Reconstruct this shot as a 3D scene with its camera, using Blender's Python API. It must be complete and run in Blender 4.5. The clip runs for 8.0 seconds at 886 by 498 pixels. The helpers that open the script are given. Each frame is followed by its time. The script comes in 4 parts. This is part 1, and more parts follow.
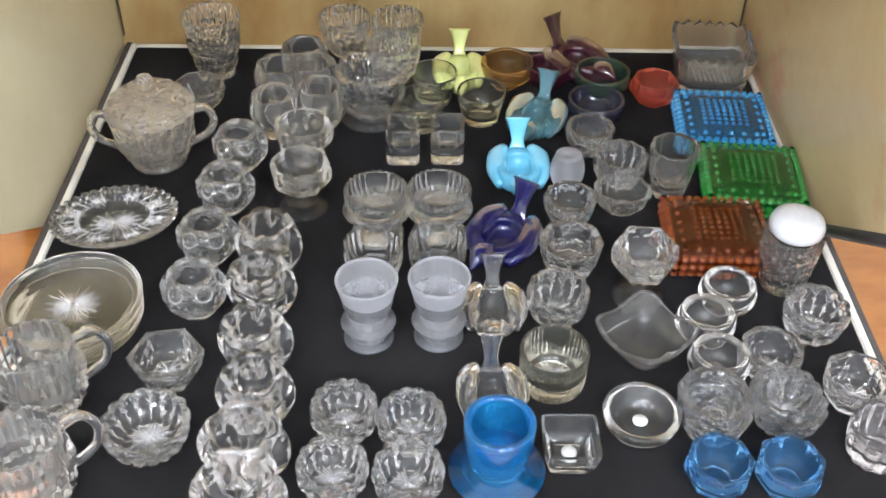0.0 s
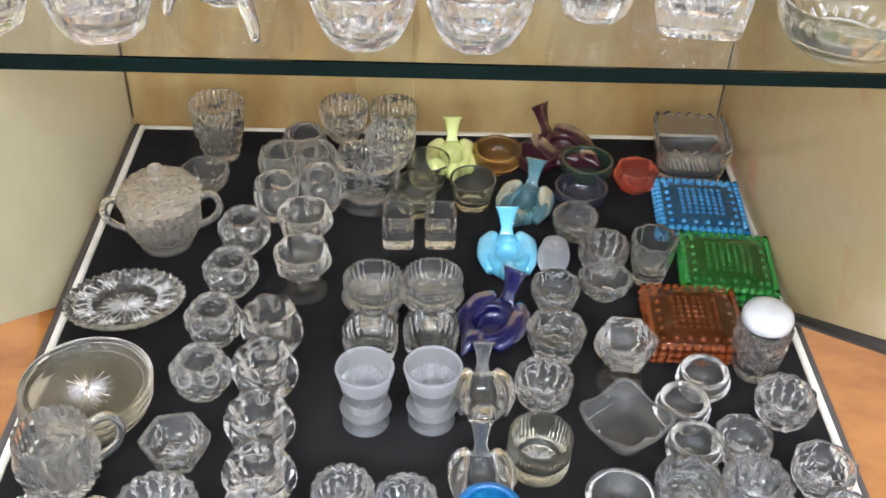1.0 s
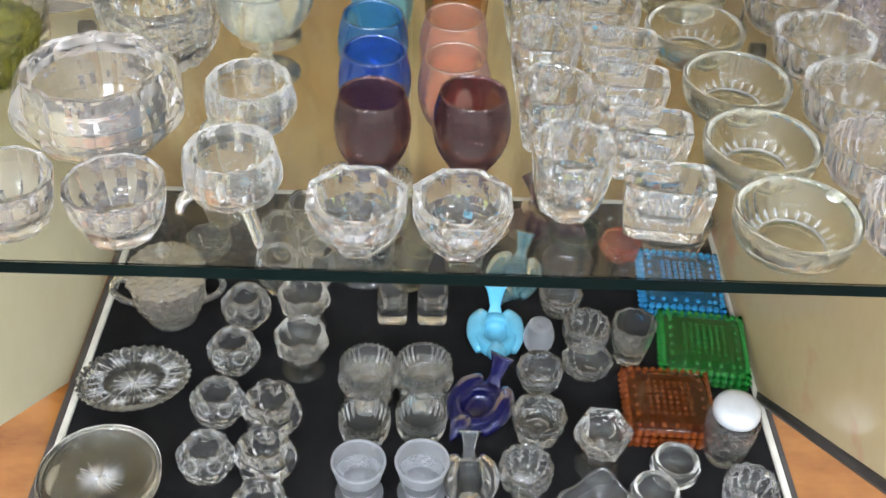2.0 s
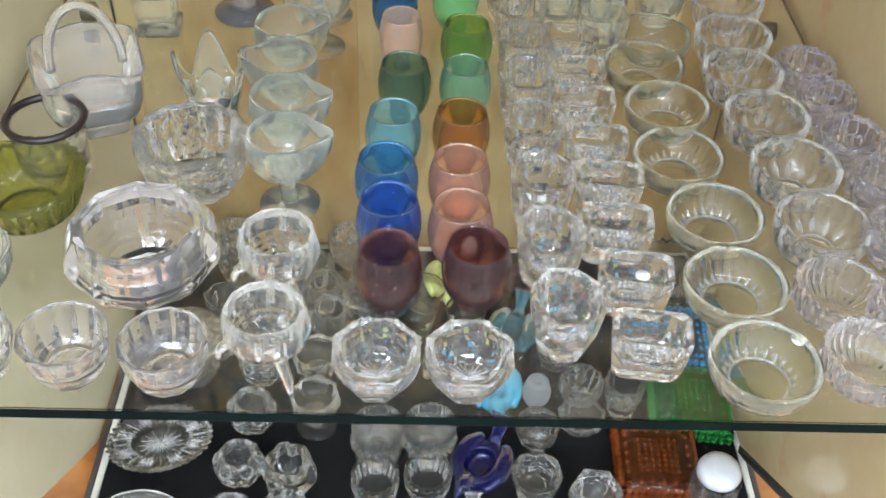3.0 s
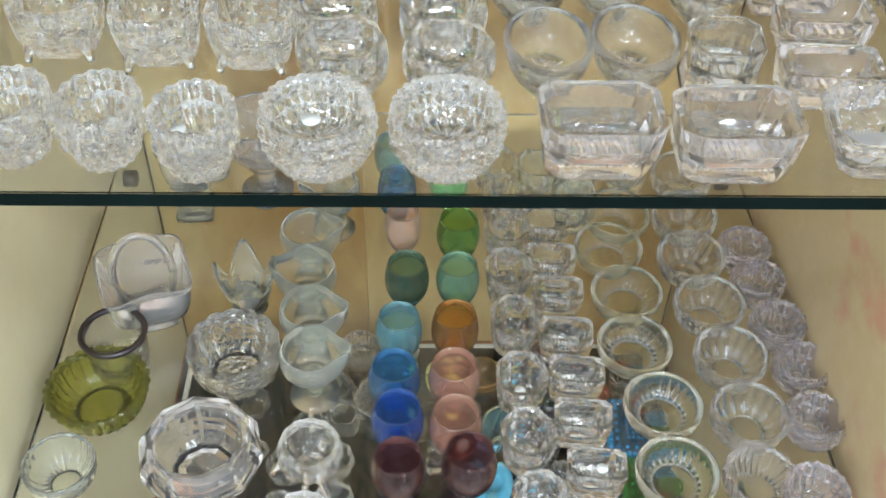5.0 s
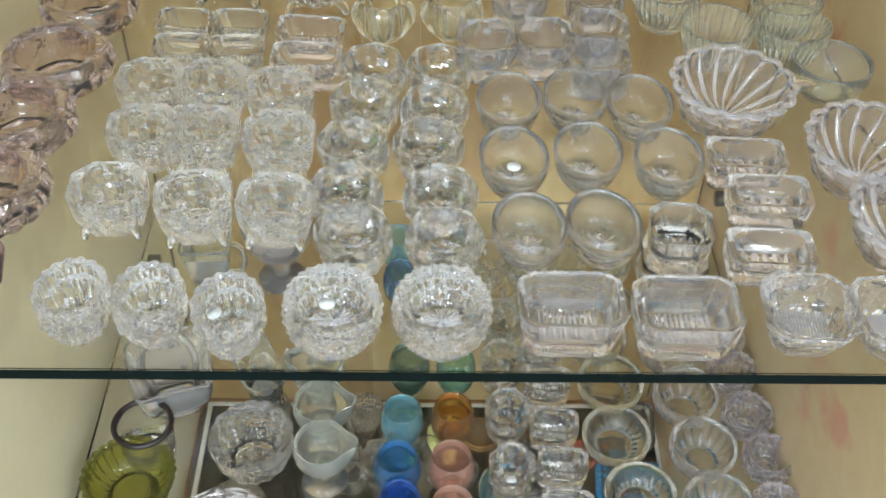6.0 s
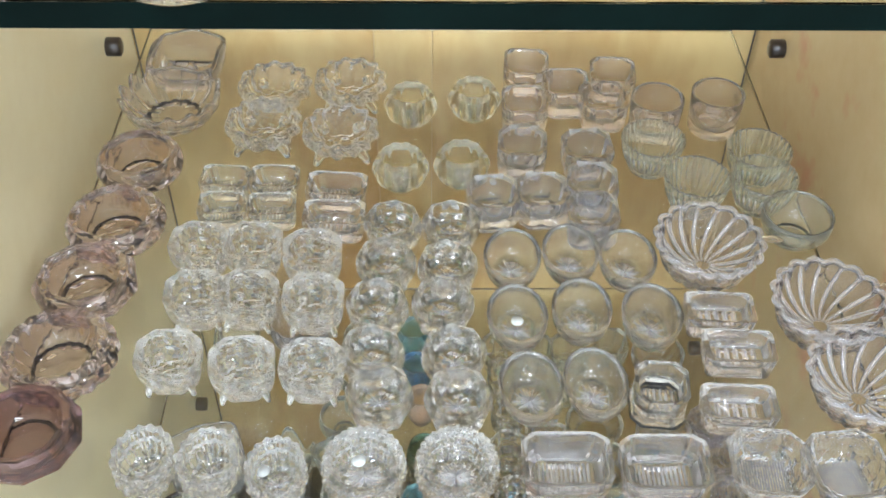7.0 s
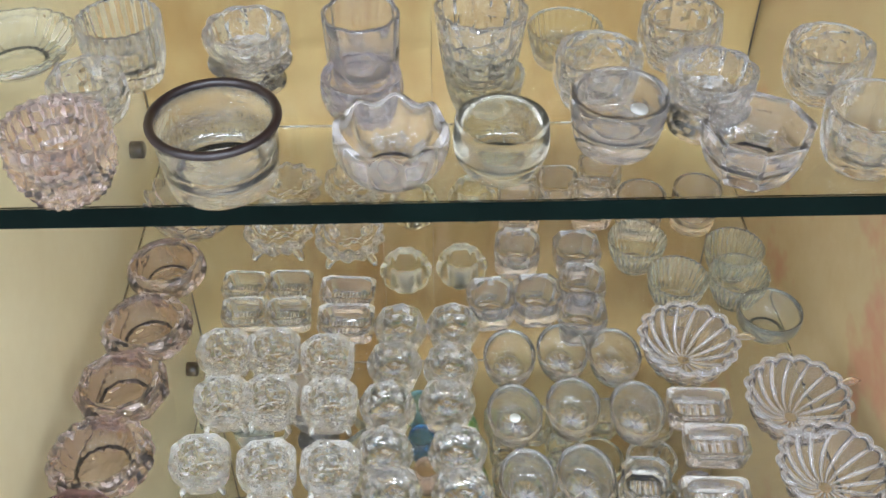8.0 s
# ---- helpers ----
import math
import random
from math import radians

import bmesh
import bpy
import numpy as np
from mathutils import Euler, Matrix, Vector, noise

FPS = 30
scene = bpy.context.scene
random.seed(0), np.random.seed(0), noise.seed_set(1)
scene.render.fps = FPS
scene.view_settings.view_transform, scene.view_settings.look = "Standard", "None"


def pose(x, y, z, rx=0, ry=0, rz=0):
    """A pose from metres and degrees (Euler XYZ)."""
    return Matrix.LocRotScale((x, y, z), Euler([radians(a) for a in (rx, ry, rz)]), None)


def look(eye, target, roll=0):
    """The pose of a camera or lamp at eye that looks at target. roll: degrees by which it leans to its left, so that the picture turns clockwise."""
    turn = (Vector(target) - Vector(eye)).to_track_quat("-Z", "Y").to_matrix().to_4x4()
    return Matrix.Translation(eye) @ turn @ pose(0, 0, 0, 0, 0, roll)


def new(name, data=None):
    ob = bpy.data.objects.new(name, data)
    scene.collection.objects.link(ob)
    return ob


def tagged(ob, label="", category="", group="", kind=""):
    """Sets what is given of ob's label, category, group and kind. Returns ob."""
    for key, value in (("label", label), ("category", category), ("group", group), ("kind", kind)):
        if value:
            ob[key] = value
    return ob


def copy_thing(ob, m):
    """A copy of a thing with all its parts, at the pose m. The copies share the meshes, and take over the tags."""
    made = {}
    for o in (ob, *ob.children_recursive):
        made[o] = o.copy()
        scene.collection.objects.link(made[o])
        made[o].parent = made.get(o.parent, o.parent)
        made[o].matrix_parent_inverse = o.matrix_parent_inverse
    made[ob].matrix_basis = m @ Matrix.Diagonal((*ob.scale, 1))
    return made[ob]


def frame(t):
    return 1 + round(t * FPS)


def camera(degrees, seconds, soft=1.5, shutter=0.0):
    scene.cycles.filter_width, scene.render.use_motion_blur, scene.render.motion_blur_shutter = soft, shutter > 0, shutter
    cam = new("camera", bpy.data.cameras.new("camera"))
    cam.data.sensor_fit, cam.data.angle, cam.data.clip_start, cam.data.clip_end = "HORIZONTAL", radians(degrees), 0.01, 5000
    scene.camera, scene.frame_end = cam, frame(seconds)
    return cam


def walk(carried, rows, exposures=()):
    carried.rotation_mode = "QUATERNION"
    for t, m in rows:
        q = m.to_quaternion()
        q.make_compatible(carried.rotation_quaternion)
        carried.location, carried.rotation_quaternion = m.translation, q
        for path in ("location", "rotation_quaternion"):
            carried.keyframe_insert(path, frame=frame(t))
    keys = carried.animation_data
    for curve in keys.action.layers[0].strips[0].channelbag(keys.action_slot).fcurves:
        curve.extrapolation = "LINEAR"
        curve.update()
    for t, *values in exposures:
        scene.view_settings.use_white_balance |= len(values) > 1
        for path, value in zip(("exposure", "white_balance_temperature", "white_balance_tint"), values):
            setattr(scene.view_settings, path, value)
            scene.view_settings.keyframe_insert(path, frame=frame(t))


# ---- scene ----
cam = camera(46.3, 8.0, soft=1.6)
PATH = [
    (0, (0.012, -0.0312, 0.5268), (0.0372, 1.784, -1.042), 1.0),
    (0.5, (0.0084, -0.0456, 0.5424), (0.0528, 1.817, -0.9708), 2.1),
    (1, (0.006, -0.0444, 0.5856), (0.06, 1.83, -0.912), 2.1),
    (1.2, (-0.0012, -0.0384, 0.6264), (0.0768, 1.811, -0.9012), 1.9),
    (2.3, (0.012, -0.0084, 0.7224), (0.066, 1.796, -0.8604), 3.1),
    (2.5, (0.0036, -0.0036, 0.75), (0.0816, 1.778, -0.8556), 2.9),
    (3, (-0.0012, -0.0024, 0.8088), (0.066, 1.768, -0.8112), 2.8),
    (3.5, (-0.0084, -0.0024, 0.864), (0.066, 1.753, -0.7704), 2.5),
    (4, (-0.0108, 0.0072, 0.936), (0.0708, 1.74, -0.7212), 2.6),
    (4.2, (-0.0108, 0.0084, 0.9552), (0.0588, 1.741, -0.7032), 2.4),
    (5.3, (-0.0048, 0.0084, 1.061), (0.0672, 1.716, -0.6252), 1.8),
    (5.5, (-0.0048, 0.0084, 1.084), (0.066, 1.718, -0.5988), 1.9),
    (6, (-0.0036, 0.0072, 1.145), (0.054, 1.726, -0.5292), 1.9),
    (6.5, (-0.0048, 0.0132, 1.222), (0.0324, 1.727, -0.4584), 1.3),
    (7, (-0.0096, 0.0096, 1.279), (0.03, 1.732, -0.3924), 0.9),
    (7.5, (-0.0132, 0.0048, 1.33), (0.0192, 1.738, -0.3312), 0.2),
    (8, (-0.012, -0.0036, 1.372), (0.0276, 1.764, -0.252), -0.1),
]
walk(cam, [(t, look(eye, target, roll)) for t, eye, target, roll in PATH], [(0, -0.12, 6750, 14), (1.2, -0.15, 6750, 13), (2.5, -0.36, 6450, 8), (3, -0.36, 6400, 8), (3.5, -0.24, 6400, 7), (4, -0.24, 6400, 7), (5.5, -0.70, 6450, 6), (6, -0.70, 6450, 6), (6.5, -0.60, 6300, 5), (7, -0.66, 6400, 8), (7.5, -0.74, 6600, 12), (8, -0.80, 6450, 10)])

# ---------------------------------------------------------------- world and light
world = bpy.data.worlds.new("room_air")
scene.world = world
scene.cycles.max_bounces, scene.cycles.transmission_bounces, scene.cycles.glossy_bounces = 24, 24, 12
world.use_nodes = True
world.node_tree.nodes["Background"].inputs[0].default_value = (1, 1, 1, 1)
world.node_tree.nodes["Background"].inputs[1].default_value = 0.25

ZB, Z1, Z2, Z3 = 0.012, 0.3775, 0.7405, 1.079      # tops of the board and of the three glass shelves
FLOOR, CEILING = -0.40, 2.25


def lamp(name, eye, target, sx, sy, watts, colour):
    data = bpy.data.lights.new(name, "AREA")
    data.shape, data.size, data.size_y, data.energy, data.color = "RECTANGLE", sx, sy, watts, colour
    ob = new(name, data)
    ob.matrix_world = look(eye, target)
    return ob


PANELS = [(-1.15, -0.6, 26), (0.0, -0.6, 26), (1.15, -0.6, 26), (-1.15, -2.2, 92), (0.0, -2.2, 92), (1.15, -2.2, 92)]
for px, py, watts in PANELS:
    lamp("panel_light", (px, py, CEILING - 0.03), (px, py + 0.001, 0), 0.92, 0.16, watts, (0.86, 0.97, 1.13))

# ---------------------------------------------------------------- materials


def nodes_of(name):
    m = bpy.data.materials.new(name)
    m.use_nodes = True
    nt = m.node_tree
    return m, nt, nt.nodes["Principled BSDF"]


def noise_tex(nt, scale, detail=4, stretch=(1, 1, 1), rough=0.6):
    co = nt.nodes.new("ShaderNodeTexCoord")
    mp = nt.nodes.new("ShaderNodeMapping")
    mp.inputs["Scale"].default_value = stretch
    nz = nt.nodes.new("ShaderNodeTexNoise")
    nz.inputs["Scale"].default_value, nz.inputs["Detail"].default_value, nz.inputs["Roughness"].default_value = scale, detail, rough
    nt.links.new(co.outputs["Object"], mp.inputs["Vector"])
    nt.links.new(mp.outputs[0], nz.inputs["Vector"])
    return nz


def ramp(nt, src, stops):
    r = nt.nodes.new("ShaderNodeValToRGB")
    els = r.color_ramp.elements
    while len(els) < len(stops):
        els.new(0.5)
    for e, (p, c) in zip(els, stops):
        e.position, e.color = p, (*c, 1)
    nt.links.new(src, r.inputs[0])
    return r


def bump(nt, bs, src, strength, dist=0.001):
    b = nt.nodes.new("ShaderNodeBump")
    b.inputs["Strength"].default_value, b.inputs["Distance"].default_value = strength, dist
    nt.links.new(src, b.inputs["Height"])
    nt.links.new(b.outputs[0], bs.inputs["Normal"])


def surface(name, stops, scale, rough=0.5, stretch=(1, 1, 1), relief=0.1, fine=60, coat=0.0, spec=0.5, painted_reflection=None, vary=0.0):
    m, nt, bs = nodes_of(name)
    big = noise_tex(nt, scale, 5, stretch)
    small = noise_tex(nt, fine, 3, stretch)
    mix = nt.nodes.new("ShaderNodeMath")
    mix.operation = "MULTIPLY_ADD"
    nt.links.new(small.outputs[0], mix.inputs[0])
    mix.inputs[1].default_value = 0.25
    nt.links.new(big.outputs[0], mix.inputs[2])
    level = mix.outputs[0]
    if vary:
        info = nt.nodes.new("ShaderNodeObjectInfo")
        shift = nt.nodes.new("ShaderNodeMath")
        shift.operation = "MULTIPLY_ADD"
        nt.links.new(info.outputs["Random"], shift.inputs[0])
        shift.inputs[1].default_value = -vary
        nt.links.new(level, shift.inputs[2])
        level = shift.outputs[0]
    colour = ramp(nt, level, stops).outputs[0]
    # reddish blotches blended into the colour in place of reflections
    if painted_reflection:
        spots = noise_tex(nt, 9, 4, (1, 1, 1.2))
        mask = ramp(nt, spots.outputs[0], [(0.56, (0, 0, 0)), (0.68, (0.55, 0.55, 0.55))])
        blend = nt.nodes.new("ShaderNodeMixRGB")
        nt.links.new(mask.outputs[0], blend.inputs[0])
        nt.links.new(colour, blend.inputs[1])
        blend.inputs[2].default_value = (*painted_reflection, 1)
        colour = blend.outputs[0]
    nt.links.new(colour, bs.inputs["Base Color"])
    bs.inputs["Roughness"].default_value, bs.inputs["Coat Weight"].default_value = rough, coat
    bs.inputs["Specular IOR Level"].default_value = spec
    bump(nt, bs, small.outputs[0], relief)
    return m


# in clear glass the diffuse white share stands in for bright highlights
def tinted_glass(name, colour, rough=0.02, ior=1.5, waves=0.0, scale=90, frost_glow=0.0, cells=0.0):
    m, nt, bs = nodes_of(name)
    bs.inputs["Base Color"].default_value = (*colour, 1)
    bs.inputs["Transmission Weight"].default_value = 1.0 - frost_glow
    bs.inputs["IOR"].default_value = ior
    nz = noise_tex(nt, scale, 3)
    r = nt.nodes.new("ShaderNodeMapRange")
    r.inputs["To Min"].default_value, r.inputs["To Max"].default_value = max(0, rough * 0.4), rough * 1.6
    nt.links.new(nz.outputs[0], r.inputs[0])
    nt.links.new(r.outputs[0], bs.inputs["Roughness"])
    if waves:
        bump(nt, bs, nz.outputs[0], waves, 0.002)
    if cells:
        co = nt.nodes.new("ShaderNodeTexCoord")
        vo = nt.nodes.new("ShaderNodeTexVoronoi")
        vo.inputs["Scale"].default_value = cells
        nt.links.new(co.outputs["Object"], vo.inputs["Vector"])
        bump(nt, bs, vo.outputs["Distance"], 0.5, 0.003)
    return m


CLEAR = tinted_glass("clear_glass", (0.985, 0.985, 0.975), 0.02, waves=0.25, scale=120, frost_glow=0.018)
CUT = tinted_glass("cut_crystal", (0.99, 0.99, 0.99), 0.008, 1.57, waves=0.05, frost_glow=0.022, cells=170)
GREY = tinted_glass("old_pressed_glass", (0.965, 0.96, 0.94), 0.03, waves=0.12, frost_glow=0.03)
BRIGHT = tinted_glass("heavy_bright_crystal", (0.99, 0.99, 0.99), 0.006, 1.58, waves=0.06, scale=70, frost_glow=0.018, cells=85)
OLDCLEAR = tinted_glass("yellowed_clear_glass", (0.97, 0.96, 0.92), 0.012, waves=0.04, frost_glow=0.006)
BEIGE = tinted_glass("beige_pressed_glass", (0.94, 0.89, 0.82), 0.04, waves=0.1, frost_glow=0.07, cells=150)
PINKISH = tinted_glass("sun_pink_glass", (0.975, 0.945, 0.945), 0.025, waves=0.2, frost_glow=0.03)
LILAC = tinted_glass("lilac_glass", (0.92, 0.88, 0.93), 0.03, waves=0.2, frost_glow=0.06, cells=190)
PALELILAC = tinted_glass("pale_lilac_glass", (0.95, 0.925, 0.95), 0.05, waves=0.2, frost_glow=0.10)
MAUVE = tinted_glass("mauve_glass", (0.84, 0.71, 0.68), 0.03, waves=0.2, frost_glow=0.03, cells=110)
SMOKE = tinted_glass("smoky_glass", (0.86, 0.86, 0.90), 0.03, waves=0.2, frost_glow=0.04)
MIST = tinted_glass("greenish_white_glass", (0.97, 0.985, 0.90), 0.05, waves=0.2, frost_glow=0.06)
FROST = tinted_glass("frosted_glass", (0.90, 0.90, 0.92), 0.40, waves=0.3, scale=300, frost_glow=0.10)
WHITECUT = tinted_glass("bright_cut_glass", (0.99, 0.98, 0.99), 0.05, waves=0.15, frost_glow=0.14)
DARKMAUVE = tinted_glass("dark_mauve_glass", (0.44, 0.29, 0.29), 0.03, waves=0.2, frost_glow=0.04)
LEMON = tinted_glass("yellowed_glass", (0.93, 0.92, 0.80), 0.03, waves=0.15, frost_glow=0.0175)
BLUE = tinted_glass("blue_glass", (0.18, 0.50, 0.86), 0.03, waves=0.1, frost_glow=0.06)
COBALT = tinted_glass("cobalt_glass", (0.14, 0.33, 0.85), 0.03, waves=0.1, frost_glow=0.06)
SKY = tinted_glass("pale_blue_glass", (0.45, 0.78, 0.84), 0.06, waves=0.1, frost_glow=0.1)
TEAL = tinted_glass("teal_glass", (0.20, 0.48, 0.55), 0.05, waves=0.1, frost_glow=0.15)
GREEN = tinted_glass("bottle_green_glass", (0.30, 0.46, 0.34), 0.04, waves=0.1, frost_glow=0.06)
MINT = tinted_glass("mint_green_glass", (0.50, 0.78, 0.58), 0.06, waves=0.1, frost_glow=0.1)
GRASS = tinted_glass("grass_green_glass", (0.42, 0.66, 0.20), 0.04, waves=0.1, frost_glow=0.08)
LIME = tinted_glass("lime_green_glass", (0.50, 0.92, 0.50), 0.08, waves=0.1, frost_glow=0.15)
AMBER = tinted_glass("amber_glass", (0.75, 0.42, 0.14), 0.04, waves=0.1, frost_glow=0.07)
SALMON = tinted_glass("salmon_glass", (0.96, 0.62, 0.48), 0.08, waves=0.1, frost_glow=0.1)
PEACH = tinted_glass("peach_glass", (0.97, 0.75, 0.60), 0.12, waves=0.1, frost_glow=0.18)
RUBY = tinted_glass("orange_red_glass", (0.90, 0.22, 0.14), 0.04, waves=0.1, frost_glow=0.12)
PLUM = tinted_glass("plum_glass", (0.33, 0.16, 0.17), 0.03, waves=0.1, frost_glow=0.04)
BLUSH = tinted_glass("pale_pink_glass", (0.97, 0.94, 0.925), 0.10, ior=1.42, waves=0.2, frost_glow=0.09)
OLIVE = tinted_glass("olive_glass", (0.50, 0.49, 0.12), 0.04, waves=0.15, frost_glow=0.08)
SHELF = tinted_glass("shelf_glass", (0.95, 0.975, 0.95), 0.0)


def opaque(name, colour, rough, sub=0.0, trans=0.0):
    m, nt, bs = nodes_of(name)
    nz = noise_tex(nt, 60, 4)
    dark = tuple(c * 0.82 for c in colour)
    nt.links.new(ramp(nt, nz.outputs[0], [(0.3, dark), (0.7, colour)]).outputs[0], bs.inputs["Base Color"])
    bs.inputs["Roughness"].default_value = rough
    bs.inputs["Transmission Weight"].default_value = trans
    bs.inputs["Coat Weight"].default_value = 0.3
    return m


HOB_BLUE = opaque("bright_blue_pressed_glass", (0.02, 0.40, 0.85), 0.06, trans=0.86)
HOB_GREEN = opaque("emerald_pressed_glass", (0.02, 0.42, 0.06), 0.06, trans=0.86)
HOB_BROWN = opaque("brown_amber_pressed_glass", (0.24, 0.045, 0.010), 0.06, trans=0.8)
# the dish colours made lighter, so the knobs' highlights are in the colour
KNOB_BLUE = opaque("lightened_blue_knobs", (0.06, 0.50, 0.92), 0.05, trans=0.55)
KNOB_GREEN = opaque("lightened_green_knobs", (0.04, 0.46, 0.08), 0.05, trans=0.55)
KNOB_BROWN = opaque("lightened_amber_knobs", (0.40, 0.085, 0.015), 0.05, trans=0.55)
MILK = opaque("white_milk_glass", (0.76, 0.77, 0.78), 0.25, trans=0.15)
AQUA = opaque("turquoise_slag_glass", (0.16, 0.62, 0.86), 0.2, trans=0.35)
VASELINE = opaque("pale_yellow_glass", (0.80, 0.86, 0.32), 0.2, trans=0.35)
NAVY = opaque("navy_glass", (0.007, 0.008, 0.080), 0.12, trans=0.4)
INKY = opaque("black_glass", (0.02, 0.018, 0.03), 0.12, trans=0.1)
WINE = opaque("dark_amethyst_glass", (0.07, 0.014, 0.026), 0.12, trans=0.4)
MOSS = opaque("dark_green_glass", (0.035, 0.06, 0.04), 0.12, trans=0.45)
EDGE = surface("polished_glass_edge", [(0.3, (0.001, 0.003, 0.0025)), (0.8, (0.002, 0.007, 0.006))], 20, 0.3, relief=0.02, spec=0.05)
PAPER = opaque("paper_sticker", (0.86, 0.86, 0.80), 0.7)
RIMDARK = opaque("dark_metal_rim", (0.018, 0.010, 0.011), 0.4)
PINMETAL = opaque("shelf_pin_metal", (0.030, 0.022, 0.018), 0.3)
BOARD = surface("black_board", [(0.3, (0.006, 0.0055, 0.0055)), (0.8, (0.015, 0.014, 0.014))], 14, 0.85, relief=0.15, fine=400, spec=0.10)
STRIP = surface("white_board_edge", [(0.3, (0.52, 0.48, 0.40)), (0.8, (0.72, 0.68, 0.58))], 30, 0.5)
# mottled wood; the strong tone steps also paint in shadow and reflections
VENEER = surface("pale_veneer", [(0.30, (0.37, 0.20, 0.06)), (0.52, (0.54, 0.39, 0.175)), (0.72, (0.62, 0.49, 0.25))], 3.0, 0.34, (1, 1, 0.45), 0.05, 40, vary=0.26)
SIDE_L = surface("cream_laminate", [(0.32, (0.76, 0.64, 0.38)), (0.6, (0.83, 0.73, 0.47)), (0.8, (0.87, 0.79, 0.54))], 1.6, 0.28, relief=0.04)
# reflections in the glossy side are painted on as fixed reddish blotches
SIDE_R = surface("honey_laminate", [(0.32, (0.47, 0.32, 0.15)), (0.55, (0.57, 0.42, 0.22)), (0.8, (0.63, 0.49, 0.28))], 1.8, 0.10, relief=0.04, painted_reflection=(0.60, 0.22, 0.16))
ORANGE = surface("orange_wood", [(0.34, (0.11, 0.032, 0.008)), (0.5, (0.26, 0.092, 0.018)), (0.72, (0.37, 0.145, 0.032))], 7, 0.35, (1, 2.2, 1), 0.08, 60, coat=0.3)
DARKTRIM = surface("dark_seam", [(0.3, (0.035, 0.03, 0.028)), (0.8, (0.07, 0.06, 0.055))], 30, 0.4)
PLASTER = surface("room_plaster", [(0.3, (0.56, 0.55, 0.53)), (0.8, (0.64, 0.63, 0.61))], 2, 0.8)
CEILPAINT = surface("ceiling_paint", [(0.3, (0.74, 0.72, 0.68)), (0.8, (0.82, 0.80, 0.76))], 2, 0.8)
FLOORING = surface("room_floor", [(0.3, (0.26, 0.24, 0.21)), (0.8, (0.36, 0.33, 0.29))], 4, 0.4)

# ---------------------------------------------------------------- mesh helpers


def mesh_of(name, verts, faces, mat, smooth=False):
    me = bpy.data.meshes.new(name)
    me.from_pydata([tuple(v) for v in verts], [], faces)
    me.materials.append(mat)
    me.polygons.foreach_set("use_smooth", [smooth] * len(me.polygons))
    me.update()
    return me


def child(name, me, parent, label=""):
    ob = new(name, me)
    ob.parent = parent
    return tagged(ob, label)


def block(name, lo, hi, mat, bevel=0.0, kind="", parent=None, label=""):
    bm = bmesh.new()
    bmesh.ops.create_cube(bm, size=1)
    for v in bm.verts:
        v.co = Vector([(lo[i] + hi[i]) / 2 + v.co[i] * (hi[i] - lo[i]) for i in range(3)])
    if bevel:
        bmesh.ops.bevel(bm, geom=bm.edges[:], offset=bevel, segments=2, affect="EDGES")
    me = bpy.data.meshes.new(name)
    bm.to_mesh(me)
    bm.free()
    me.materials.append(mat)
    ob = new(name, me)
    if parent:
        ob.parent = parent
    return tagged(ob, label, kind=kind)


def section(spec, a, z):
    """Radius factor of a cross-section at angle a and relative height z."""
    kind = spec[0]
    if kind == "poly":
        k = spec[1]
        s = 2 * math.pi / k
        return math.cos(s / 2) / math.cos((a % s) - s / 2)
    if kind == "flute":
        return 1 + spec[2] * (abs(math.cos(spec[1] * a / 2)) * 2 - 1.2)
    if kind == "rib":
        return 1 + spec[2] * math.cos(spec[1] * a)
    if kind == "swirl":
        return 1 + spec[2] * math.cos(spec[1] * a + spec[3] * z)
    if kind == "diamond":
        return 1 + spec[2] * (math.cos(spec[1] * a + spec[3] * z) * math.cos(spec[1] * a - spec[3] * z)) * 1.6
    if kind == "lobe":
        return 1 - spec[2] + spec[2] * abs(math.cos(spec[1] * a / 2)) * 1.3
    if kind == "square":
        c, s = abs(math.cos(a)), abs(math.sin(a))
        p = spec[1]
        return 1 / ((c ** p + s ** p) ** (1 / p))
    if kind == "box":      # a square with cut corners
        c, s = abs(math.cos(a)), abs(math.sin(a))
        return min(1 / max(c, s, 1e-6), spec[1] / (c + s))
    if kind == "spout":
        d = math.atan2(math.sin(a), math.cos(a))
        return 1 + spec[1] * z * z * math.exp(-(d / 0.33) ** 2) - 0.05 * z * math.exp(-((abs(d) - 0.75) / 0.3) ** 2)
    return 1.0


def ease(p0, p1, p2, n):
    return [tuple((1 - t) ** 2 * a + 2 * t * (1 - t) * b + t * t * c for a, b, c in zip(p0, p1, p2)) for t in [i / n for i in range(n + 1)]]


